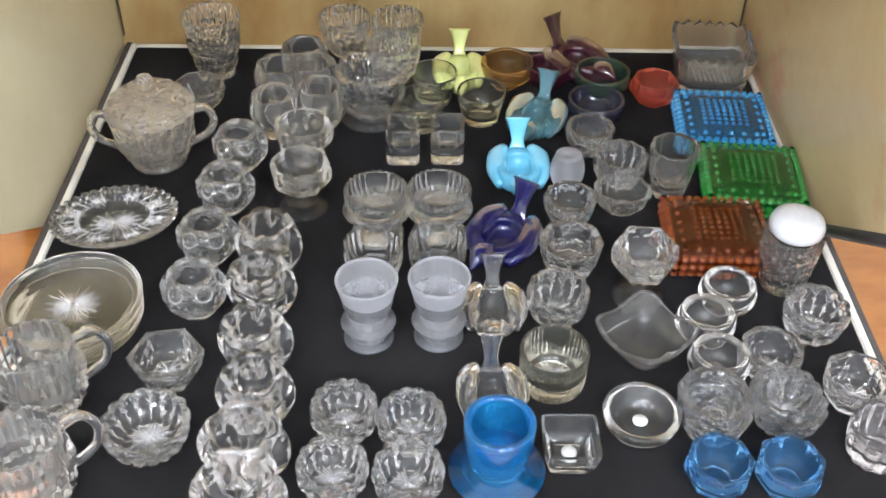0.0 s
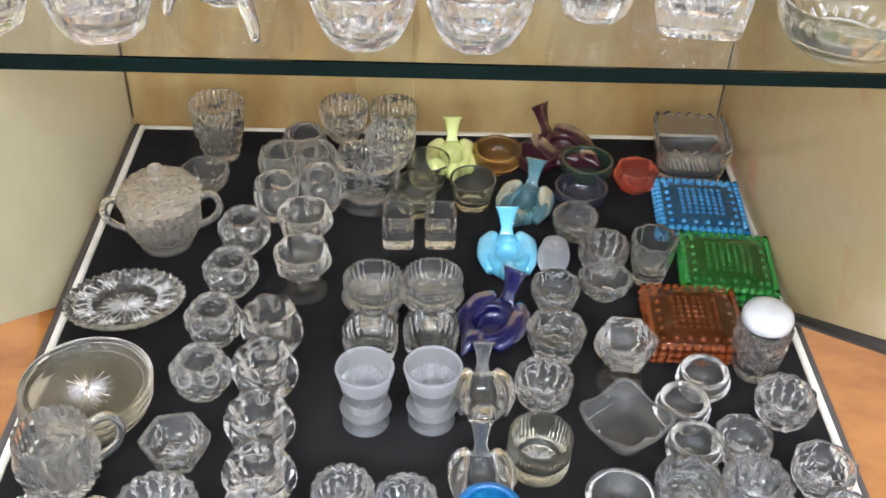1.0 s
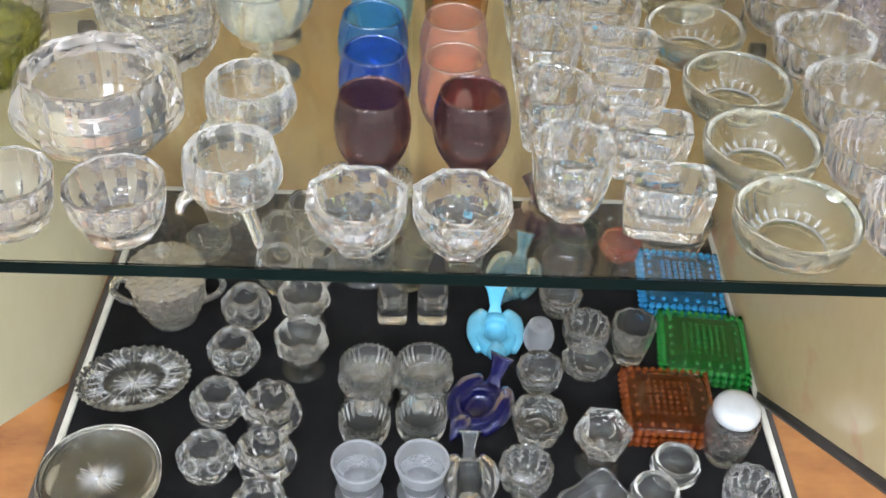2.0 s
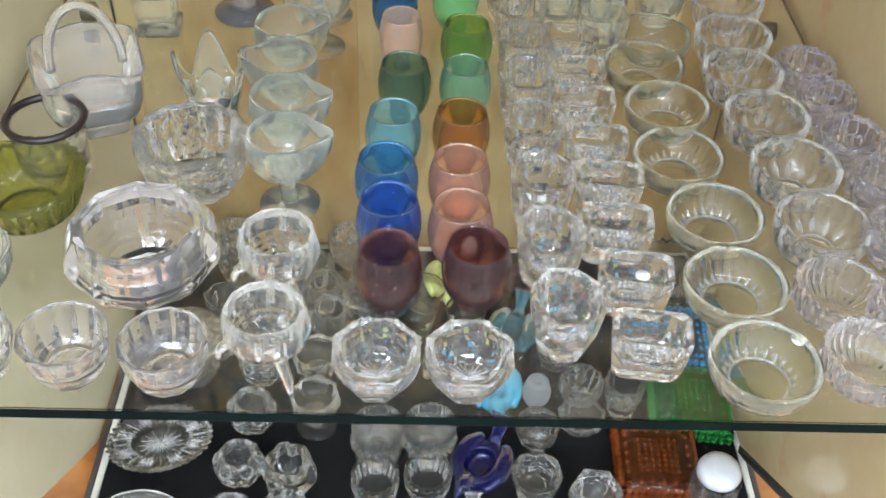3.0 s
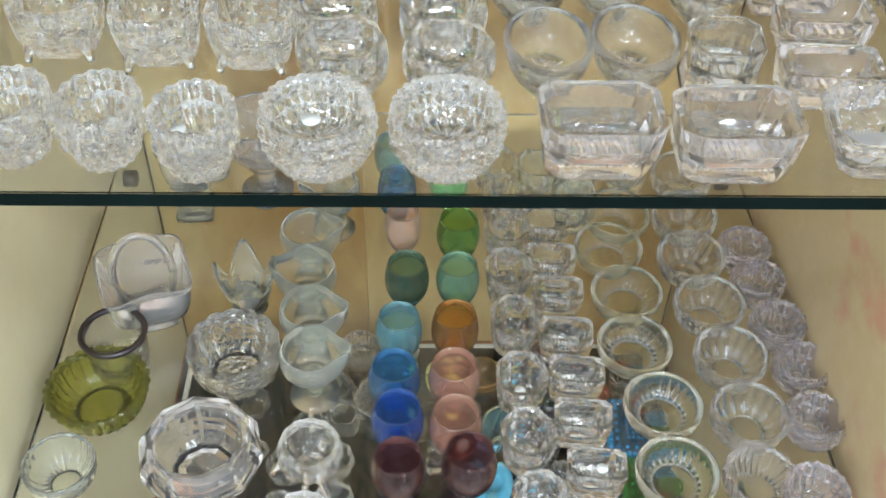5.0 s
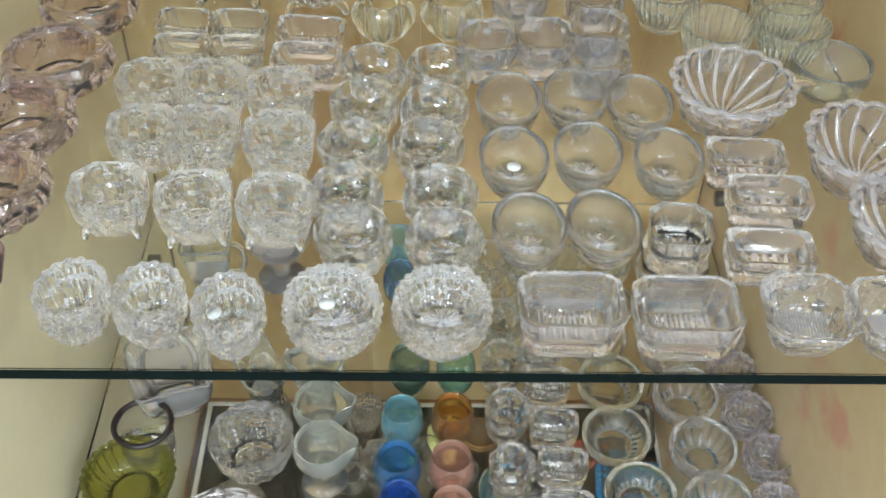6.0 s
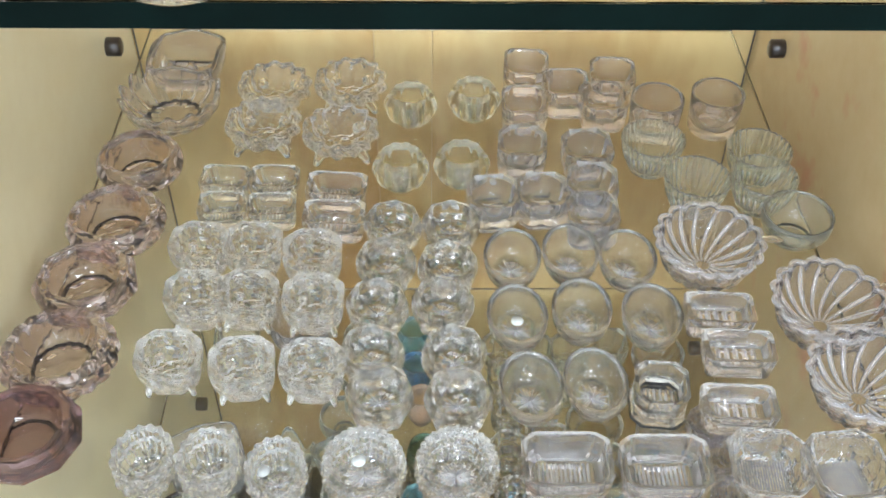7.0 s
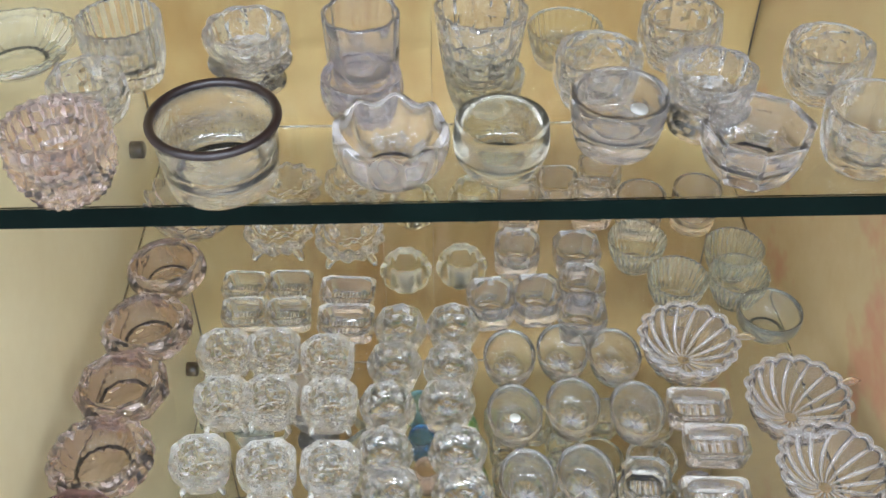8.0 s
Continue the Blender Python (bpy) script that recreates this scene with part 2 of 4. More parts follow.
def vessel_mesh(name, D, H, mat, foot=0.7, belly=1.05, bz=0.4, rim=1.0, wall=0.12, floor=0.22, outer=("round",), inner=("round",),
                asp=1.0, seg=48, flat=False, wave=(0, 0), star=0, deep=1.0, flr=0.42):
    """A turned, pressed or cut vessel of width D and height H with a hollow inside; wave: (count, height) of its rim."""
    R = D / 2
    out = [(foot * 0.55, 0.035), (foot * 0.8, 0.0), (foot * 0.97, 0.0)] + ease((foot, 0.03), (belly, bz), (rim, 0.97), 7) + [(rim * 0.985, 1.0)]
    ri = rim - wall
    ins = [(ri + wall * 0.2, 1.0)] + ease((ri, 0.96), (ri * deep, floor + 0.08), (ri * flr, floor), 6) + [(ri * flr * 0.5, floor)]
    verts, faces = [], []

    def ring(r, z, spec, base=False):
        for i in range(seg):
            a = 2 * math.pi * i / seg
            f = section(spec, a, z)
            zz = z * H
            if wave[0] and z > 0.5:
                zz += H * wave[1] * (z - 0.5) * 2 * math.cos(wave[0] * a)
            if base and star:
                zz += H * 0.07 * (0.5 + 0.5 * math.cos(star * a))
            verts.append((R * r * f * math.cos(a), R * r * f * asp * math.sin(a), zz))

    for i, (r, z) in enumerate(out):
        ring(r, z, outer, i == 0)
    for i, (r, z) in enumerate(ins):
        ring(r, z, inner if i else outer)
    n = len(out) + len(ins)
    for j in range(n - 1):
        for i in range(seg):
            k = (i + 1) % seg
            faces.append((j * seg + i, j * seg + k, (j + 1) * seg + k, (j + 1) * seg + i))
    verts.append((0, 0, H * 0.05))
    verts.append((0, 0, H * floor))
    for i in range(seg):
        k = (i + 1) % seg
        faces.append((len(verts) - 2, k, i))
        faces.append((len(verts) - 1, (n - 1) * seg + i, (n - 1) * seg + k))
    return mesh_of(name, verts, faces, mat, not flat)


def lathe(name, prof, mat, seg=32, spec=("round",), asp=1.0, smooth=True, lift=0.0):
    verts, faces = [], []
    top = max(z for _, z in prof) or 1
    for r, z in prof:
        for i in range(seg):
            a = 2 * math.pi * i / seg
            f = section(spec, a, z / top)
            verts.append((r * f * math.cos(a), r * f * asp * math.sin(a), z + lift))
    for j in range(len(prof) - 1):
        for i in range(seg):
            k = (i + 1) % seg
            faces.append((j * seg + i, j * seg + k, (j + 1) * seg + k, (j + 1) * seg + i))
    faces.append(tuple(reversed(range(seg))))
    faces.append(tuple(range((len(prof) - 1) * seg, len(prof) * seg)))
    return mesh_of(name, verts, faces, mat, smooth)


def tube_data(points, radii, n=10, flatten=1.0):
    """Verts and faces of a closed-ended tube along a smooth line through points."""
    pts = [Vector(p) for p in points]
    rad = list(radii) if isinstance(radii, (list, tuple)) else [radii] * len(pts)
    line, rr = [], []
    for i in range(len(pts) - 1):
        p0, p1, p2, p3 = pts[max(i - 1, 0)], pts[i], pts[i + 1], pts[min(i + 2, len(pts) - 1)]
        for k in range(3):
            t = k / 3
            line.append(0.5 * ((2 * p1) + (p2 - p0) * t + (2 * p0 - 5 * p1 + 4 * p2 - p3) * t * t + (3 * p1 - p0 - 3 * p2 + p3) * t ** 3))
            rr.append(rad[i] * (1 - t) + rad[i + 1] * t)
    line.append(pts[-1])
    rr.append(rad[-1])
    verts, faces = [], []
    side = None
    for i, p in enumerate(line):
        d = (line[min(i + 1, len(line) - 1)] - line[max(i - 1, 0)]).normalized()
        if side is None:
            side = d.cross(Vector((0, 0, 1)))
            side = side.normalized() if side.length > 1e-3 else Vector((1, 0, 0))
        side = (side - d * side.dot(d)).normalized()
        up = side.cross(d)
        for k in range(n):
            a = 2 * math.pi * k / n
            verts.append(p + side * rr[i] * math.cos(a) + up * rr[i] * flatten * math.sin(a))
    for i in range(len(line) - 1):
        for k in range(n):
            q = (k + 1) % n
            faces.append((i * n + k, i * n + q, (i + 1) * n + q, (i + 1) * n + k))
    faces.append(tuple(reversed(range(n))))
    faces.append(tuple(range((len(line) - 1) * n, len(line) * n)))
    return verts, faces


def tube(name, points, radii, mat, n=10, flatten=1.0):
    v, f = tube_data(points, radii, n, flatten)
    return mesh_of(name, v, f, mat, True)


def ring_mesh(name, R, r, mat, z, seg=56, n=10, spec=("round",), asp=1.0):
    verts, faces = [], []
    for i in range(seg):
        a = 2 * math.pi * i / seg
        f = section(spec, a, 1)
        for k in range(n):
            b = 2 * math.pi * k / n
            verts.append(((R * f + r * math.cos(b)) * math.cos(a), (R * f + r * math.cos(b)) * math.sin(a) * asp, z + r * math.sin(b)))
    for i in range(seg):
        for k in range(n):
            j, q = (i + 1) % seg, (k + 1) % n
            faces.append((i * n + k, j * n + k, j * n + q, i * n + q))
    return mesh_of(name, verts, faces, mat, True)


# ---------------------------------------------------------------- kinds of glassware


def rays(name, me, ob, label):
    child(name, me, ob, label)["kind"] = "stuff"


def star_bars(name, r0, r1, n, z, w, mat, asp=1.0, lift=0.0008):
    """A pressed star: thin radial bars in relief."""
    verts, faces = [], []
    for i in range(n):
        a = 2 * math.pi * i / n
        c, s = math.cos(a), math.sin(a)
        L = r1 if i % 2 == 0 else r1 * 0.72
        b = len(verts)
        for r, ww in ((r0, w), (L, w * 0.3)):
            for q in (-1, 1):
                verts.append((r * c - q * ww * s, (r * s + q * ww * c) * asp, z))
            verts.append((r * c, r * s * asp, z + lift))
        faces += [(b, b + 2, b + 5, b + 3), (b + 2, b + 1, b + 4, b + 5), (b, b + 3, b + 4, b + 1), (b, b + 1, b + 2), (b + 3, b + 5, b + 4)]
    return mesh_of(name, verts, faces, mat)


def salt(D, H, mat=CLEAR, name="salt_cellar", star_rays=0, hatch=0, petals=0, **kw):
    ob = new(name, vessel_mesh(name, D, H, mat, **kw))
    floor, asp = kw.get("floor", 0.22), kw.get("asp", 1.0)
    if star_rays:
        rays("star", star_bars("star", D * 0.015, D * 0.27, star_rays * 2, H * floor + 0.0004, D * 0.011, WHITECUT, asp, H * 0.05), ob, "star of cut rays in the floor")
    if petals:
        ri, deep, verts, faces = D / 2 * (kw.get("rim", 1.0) - kw.get("wall", 0.12)), kw.get("deep", 1.0), [], []
        line = ease((ri * 0.99, 0.96), (ri * deep, floor + 0.08), (ri * kw.get("flr", 0.42), floor), 10)[int(kw.get("flr", 0.42) * 10) + 1:10]
        for i in range(petals):
            a = 2 * math.pi * i / petals
            n = len(verts)
            for j, (r, z) in enumerate(line):
                w = D * 0.5 / petals * math.sin(math.pi * (j + 0.3) / (len(line) - 0.4))
                r, z = r - 0.0006, z * H + 0.0006
                for q, lift in ((-1, 0), (0, 0.0008), (1, 0)):
                    rr = r - lift
                    verts.append((rr * math.cos(a) - q * w * math.sin(a), (rr * math.sin(a) + q * w * math.cos(a)) * asp, z + lift))
            for j in range(len(line) - 1):
                for q in (0, 1):
                    b = n + j * 3 + q
                    faces.append((b, b + 1, b + 4, b + 3))
        rays("petal_relief", mesh_of("petal_relief", verts, faces, WHITECUT, True), ob, "ring of pressed petals inside")
    if petals and "flr" in kw:
        child("floor_ring", ring_mesh("floor_ring", ri * kw["flr"] * 1.04, D * 0.012, WHITECUT, H * floor + D * 0.006, 48, 6), ob, "bright ring round the floor")
    if hatch:
        verts, faces = [], []
        for i in range(hatch):
            u = ((i + 0.5) / hatch - 0.5) * D * 0.62
            n, w, v = len(verts), D * 0.2 / hatch, D * 0.26 * asp
            for yy in (-v, v):
                verts += [(u - w, yy, H * floor + 0.0004), (u + w, yy, H * floor + 0.0004), (u, yy, H * floor + H * 0.09)]
            faces += [(n, n + 1, n + 4, n + 3), (n + 1, n + 2, n + 5, n + 4), (n + 2, n, n + 3, n + 5), (n, n + 2, n + 1), (n + 3, n + 4, n + 5)]
        rays("hatching", mesh_of("hatching", verts, faces, WHITECUT), ob, "pressed hatching in the floor")
    return ob


def circled(D, H):
    """A round salt with six pressed circles round its shoulder."""
    ob = salt(D, H, CUT, foot=.6, belly=1.3, bz=.5, rim=.7, wall=.16, outer=("lobe", 6, .05), inner=("lobe", 6, .05), seg=72)
    for i in range(6):
        a = math.pi * i / 3
        c = child("pressed_circle", ring_mesh("pressed_circle", D * 0.12, D * 0.014, WHITECUT, 0, 24, 6), ob, "pressed circle in relief")
        c.matrix_basis = pose(D * 0.40 * math.cos(a), D * 0.40 * math.sin(a), H * 0.80) @ Matrix.Rotation(math.radians(48), 4, (-math.sin(a), math.cos(a), 0))
    return ob


def stickered(ob, x, y, z, r=0.0048):
    child("price_sticker", lathe("price_sticker", [(r, 0), (r, 0.0004)], PAPER, 20, lift=z), ob, "round white paper price sticker").location = (x, y, 0)
    return ob


def footed(D, H, mat=CLEAR, name="footed_salt_cellar", bowl=0.6, footw=0.8, stem=0.2, **kw):
    """A bowl on a short stem and a round foot."""
    ob = new(name)
    R = D / 2
    b = child("bowl", vessel_mesh("bowl", D, H * bowl, mat, **kw), ob)
    b.location.z = H * (1 - bowl)
    hs = H * (1 - bowl)
    child("stem", lathe("stem", [(R * stem * 1.5, 0.06 * H), (R * stem, hs * 0.45), (R * stem * 1.2, hs * 0.75), (R * stem * 2.0, hs * 1.03)], mat, 24), ob)
    child("foot", lathe("foot", [(R * footw, 0), (R * footw, 0.025 * H), (R * footw * 0.6, 0.06 * H), (R * stem * 1.4, 0.09 * H)], mat, 40), ob)
    return ob


def legged(D, H, mat=CLEAR, name="footed_tub_salt", legs=4, asp=1.0, splay=1.05, lift=0.2, **kw):
    """A tub on little feet."""
    ob = new(name)
    b = child("bowl", vessel_mesh("bowl", D, H * (1 - lift), mat, asp=asp, **kw), ob)
    b.location.z = H * lift
    R = D / 2
    for i in range(legs):
        a = math.pi / legs + 2 * math.pi * i / legs + (math.pi / 6 if legs == 3 else 0)
        c, s = math.cos(a), math.sin(a) * asp
        child("leg", tube("leg", [(R * 0.62 * c, R * 0.62 * s, H * 0.45), (R * 0.86 * splay * c, R * 0.86 * splay * s, H * 0.25), (R * 0.95 * splay * c, R * 0.95 * splay * s, 0.002)],
                          [R * 0.17, R * 0.13, R * 0.08], mat, 10), ob)
    return ob


def cauldron(D, H, mat=CLEAR):
    ob = legged(D, H, mat, "cauldron_salt", legs=3, splay=1.25, lift=0.26, foot=0.5, belly=1.25, bz=0.3, rim=0.92, wall=0.11, floor=0.14, outer=("poly", 12), seg=48, flat=True)
    for i in (0, 1):
        a = math.pi * i
        c = math.cos(a)
        child("ear", tube("ear", [(D * 0.43 * c, 0, H * 0.62), (D * 0.58 * c, 0, H * 0.80), (D * 0.50 * c, 0, H * 0.97)], D * 0.05, mat, 8), ob)
    return ob


def roly(D, H, mat):
    return salt(D, H, mat, "roly_poly_cup", foot=0.55, belly=1.18, bz=0.42, rim=0.80, wall=0.06, floor=0.08, deep=1.25)


def bird(D, mat):
    """A bird-shaped open salt: boat-shaped bowl, raised fan tail, folded wings and a small head, in one piece."""
    L = D
    verts, faces = [], []

    def add(v, f):
        n = len(verts)
        verts.extend(v)
        faces.extend([tuple(i + n for i in q) for q in f])
    body = vessel_mesh("tmp", L, L * 0.42, mat, foot=0.55, belly=1.15, bz=0.4, rim=0.85, wall=0.3, floor=0.42, asp=1.25)
    add([v.co.copy() for v in body.vertices], [tuple(p.vertices) for p in body.polygons])
    bpy.data.meshes.remove(body)
    add(*tube_data([(0, L * 0.48, L * 0.28), (0, L * 0.62, L * 0.50), (0, L * 0.74, L * 0.76), (0, L * 0.80, L * 0.90)], [L * 0.20, L * 0.11, L * 0.17, L * 0.24], 14, 0.25))
    for s in (-1, 1):
        add(*tube_data([(s * L * 0.33, -L * 0.42, L * 0.22), (s * L * 0.41, -L * 0.05, L * 0.28), (s * L * 0.38, L * 0.32, L * 0.34), (s * L * 0.24, L * 0.58, L * 0.38)], [L * 0.10, L * 0.19, L * 0.20, L * 0.10], 12, 0.8))
    add(*tube_data([(0, -L * 0.40, L * 0.22), (0, -L * 0.60, L * 0.36), (0, -L * 0.76, L * 0.34), (0, -L * 0.92, L * 0.28)], [L * 0.22, L * 0.19, L * 0.11, L * 0.01], 12))
    return new("bird_shaped_salt", mesh_of("bird_shaped_salt", verts, faces, mat, True))


def hobnail_dish(D, H, mat, knob_mat):
    """A square dish standing on its rim, with rows of little knobs along its edges and on its top."""
    ob = new("square_hobnail_dish")
    R = D / 2
    child("dish", lathe("dish", [(R * 0.88, 0), (R * 0.93, H * 0.08), (R * 0.97, H * 0.5), (R * 0.97, H * 0.62), (R * 0.90, H * 0.74), (R * 0.62, H * 0.88), (R * 0.30, H * 0.93), (R * 0.05, H * 0.94)], mat, 64, ("square", 7), smooth=True), ob)
    verts, faces = [], []

    def knob(x, y, z, r):
        n = len(verts)
        for k in range(8):
            a = math.pi * k / 4
            verts.append((x + r * math.cos(a), y + r * math.sin(a), z))
        for k in range(8):
            a = math.pi * k / 4
            verts.append((x + r * 0.6 * math.cos(a), y + r * 0.6 * math.sin(a), z + r * 0.8))
        for k in range(8):
            q = (k + 1) % 8
            faces.append((n + k, n + q, n + 8 + q, n + 8 + k))
        faces.append(tuple(n + 8 + k for k in range(8)))
    m = 12
    for i in range(m):
        u = (i / (m - 1) * 2 - 1) * R * 0.95
        for s in (-1, 1):
            for e, z in ((0.95, 0.66), (0.98, 0.40), (0.95, 0.12)):
                knob(u, s * R * e, H * z, R * 0.088)
                knob(s * R * e, u, H * z, R * 0.088)
            if i % 2 == 0:
                knob(u * 0.80, s * R * 0.76, H * 0.79, R * 0.06)
                knob(s * R * 0.76, u * 0.80, H * 0.79, R * 0.06)
    for i in range(7):
        for j in range(7):
            u, v = (i - 3) * R * 0.15, (j - 3) * R * 0.15
            knob(u, v, H * (0.93 - 0.09 * max(abs(i - 3), abs(j - 3)) / 3), R * 0.062)
    kn = child("hobnail_relief", mesh_of("hobnail_relief", verts, faces, knob_mat), ob, "rows of small pressed glass knobs")
    kn["kind"] = "stuff"
    return ob


def coaster(D, H):
    ob = new("round_coaster", vessel_mesh("round_coaster", D, H, OLDCLEAR, foot=0.88, belly=0.98, bz=0.3, rim=1.0, wall=0.06, floor=0.25, deep=1.05, seg=64))
    rays("star", star_bars("star", D * 0.02, D * 0.20, 32, H * 0.26, D * 0.008, WHITECUT), ob, "pressed star of fine rays")
    return ob


def star_plate(D, H, asp):
    ob = new("oval_star_plate", vessel_mesh("oval_star_plate", D, H, CUT, foot=0.62, belly=0.78, bz=0.1, rim=1.0, wall=0.16, floor=0.3, outer=("lobe", 36, 0.05), inner=("rib", 36, 0.02), asp=asp, seg=144, flat=True, wave=(36, 0.05)))
    rays("star", star_bars("star", D * 0.01, D * 0.2, 32, H * 0.34, D * 0.010, WHITECUT, asp, 0.0014), ob, "pressed star of fine rays")
    rays("star", star_bars("star", D * 0.27, D * 0.43, 48, H * 0.80, D * 0.009, WHITECUT, asp, 0.0014), ob, "ring of pressed rays")
    for i in range(8):
        a = math.pi * (i + 0.5) / 4
        st = child("small_star", star_bars("small_star", D * 0.004, D * 0.085, 14, 0, D * 0.007, WHITECUT, 1.0, 0.0012), ob, "small pressed star on the rim")
        st.matrix_basis = pose(D * 0.34 * math.cos(a), D * 0.34 * asp * math.sin(a), H * 0.78) @ Matrix.Rotation(math.radians(-14), 4, (-math.sin(a), math.cos(a), 0))
    return ob


def sugar_bowl(D, H):
    ob = new("covered_sugar_bowl")
    R = D / 2
    child("bowl", vessel_mesh("bowl", D, H * 0.68, BEIGE, foot=0.55, belly=0.9, bz=0.25, rim=1.0, wall=0.10, floor=0.12, outer=("diamond", 12, 0.06, 14), seg=96, flat=True), ob)
    child("foot", lathe("foot", [(R * 0.66, 0), (R * 0.66, 0.003), (R * 0.50, 0.006)], BEIGE, 48), ob)
    lid = child("lid", lathe("lid", [(R * 1.02, 0), (R * 1.03, H * 0.04), (R * 0.92, H * 0.13), (R * 0.60, H * 0.22), (R * 0.2, H * 0.25)], BEIGE, 72, ("diamond", 9, 0.04, 10), smooth=False), ob, "domed pressed glass lid")
    lid.location.z = H * 0.685
    kn = child("knob", lathe("knob", [(R * 0.16, 0), (R * 0.14, H * 0.03), (R * 0.20, H * 0.11), (R * 0.17, H * 0.16), (R * 0.05, H * 0.18)], BEIGE, 20), lid)
    kn.location.z = H * 0.245
    for s in (-1, 1):
        child("handle", tube("handle", [(s * R * 0.9, 0, H * 0.62), (s * R * 1.25, 0, H * 0.66), (s * R * 1.42, 0, H * 0.50), (s * R * 1.25, 0, H * 0.32), (s * R * 0.78, 0, H * 0.20)], [R * 0.10] * 5, BEIGE, 10), ob)
    return ob


def creamer(D, H, mat=GREY, turn=0.0, name="pressed_creamer"):
    ob = new(name)
    R = D / 2
    child("body", vessel_mesh("body", D, H, mat, foot=0.72, belly=1.15, bz=0.3, rim=0.9, wall=0.10, floor=0.1, outer=("diamond", 12, 0.05, 14), inner=("spout", 0.12), seg=96, flat=True), ob)
    c, s = math.cos(turn), math.sin(turn)
    child("handle", tube("handle", [(R * k * c, R * k * s, H * z) for k, z in ((0.88, 0.86), (1.35, 0.92), (1.62, 0.66), (1.45, 0.36), (0.92, 0.22))], [R * 0.12] * 5, mat, 10), ob)
    return ob


def ringed_cup(D, H, mat=CLEAR, ring=0.028):
    ob = new("cup_with_dark_rim", vessel_mesh("cup_with_dark_rim", D, H, mat, foot=0.86, belly=0.92, bz=0.4, rim=0.95, wall=0.07, floor=0.08, deep=1.1))
    child("rim", ring_mesh("rim", D * 0.475, D * ring, RIMDARK, H), ob, "dark tarnished metal rim")
    return ob


def basket(D, H):
    ob = new("handled_glass_basket", vessel_mesh("handled_glass_basket", D, H * 0.62, BLUSH, foot=0.55, belly=0.62, bz=0.45, rim=1.0, wall=0.06, floor=0.10, outer=("square", 7), inner=("square", 7), seg=64, wave=(4, 0.05)))
    R = D / 2
    child("handle", tube("handle", [(R * math.cos(a) * 0.66, 0, H * 0.50 + H * 0.50 * math.sin(a)) for a in [math.pi * i / 12 for i in range(13)]], R * 0.07, BLUSH, 8, 1.4), ob, "arched glass handle")
    return ob


def shell_seat(D, H):
    """A tulip-like salt whose four tall petals rise round a small bowl."""
    ob = new("petal_sided_salt", vessel_mesh("petal_sided_salt", D, H * 0.74, MIST, foot=0.55, belly=0.72, bz=0.4, rim=1.0, wall=0.12, floor=0.16, outer=("lobe", 4, 0.16), inner=("lobe", 4, 0.14), seg=96, wave=(4, 0.34), star=8))
    child("foot", lathe("foot", [(D * 0.30, 0), (D * 0.32, H * 0.03), (D * 0.24, H * 0.07)], MIST, 32), ob)
    return ob


def square_vase(D, H):
    """A tall four-sided vase with an open flared top, a step in its side and a square handle."""
    ob = new("square_handled_vase")
    child("body", vessel_mesh("body", D, H, MIST, foot=0.62, belly=0.66, bz=0.5, rim=1.0, wall=0.07, floor=0.36, outer=("square", 8), inner=("square", 8), seg=64), ob)
    child("foot", lathe("foot", [(D * 0.36, 0), (D * 0.36, H * 0.05), (D * 0.28, H * 0.09)], MIST, 48, ("square", 8)), ob)
    child("handle", tube("handle", [(D * 0.44, 0, H * 0.86), (D * 0.66, 0, H * 0.80), (D * 0.70, 0, H * 0.55), (D * 0.58, 0, H * 0.42), (D * 0.32, 0, H * 0.40)], D * 0.06, MIST, 8), ob, "square-cornered glass handle")
    return ob


def spouted(D, H):
    return footed(D, H, MIST, "spouted_footed_cup", 0.56, 0.82, 0.16, foot=0.42, belly=1.28, bz=0.26, rim=0.97, wall=0.06, floor=0.1, outer=("spout", 0.34), inner=("spout", 0.34), seg=64)


def lattice_dish(D, H, mat=PINKISH):
    """A shell-like dish: a scalloped rim and curved ribs running out from the middle."""
    ob = new("scalloped_rib_dish", vessel_mesh("scalloped_rib_dish", D, H, mat, foot=0.5, belly=0.8, bz=0.15, rim=0.94, wall=0.07, floor=0.16, outer=("lobe", 16, 0.07), inner=("lobe", 16, 0.07), seg=128))
    n = 16
    for i in range(n):
        a0 = 2 * math.pi * (i + 0.5) / n
        pts = [(D * 0.5 * r * math.cos(a0 + 0.5 * (1 - r)), D * 0.5 * r * math.sin(a0 + 0.5 * (1 - r)), H * (0.2 + 0.82 * r ** 2.2)) for r in (0.12, 0.35, 0.6, 0.8, 0.95)]
        child("rib", tube("rib", pts, [D * 0.010, D * 0.018, D * 0.022, D * 0.022, D * 0.016], WHITECUT, 6), ob)
    child("scalloped_rim", ring_mesh("scalloped_rim", D * 0.475, D * 0.026, WHITECUT, H, 128, 8, ("lobe", 16, 0.08)), ob)
    child("leaf_handle", tube("leaf_handle", [(D * 0.46, -D * 0.05, H * 0.9), (D * 0.58, -D * 0.08, H * 0.95), (D * 0.68, -D * 0.1, H * 0.9)], [D * 0.03, D * 0.05, D * 0.01], mat, 8, 0.5), ob)
    return ob


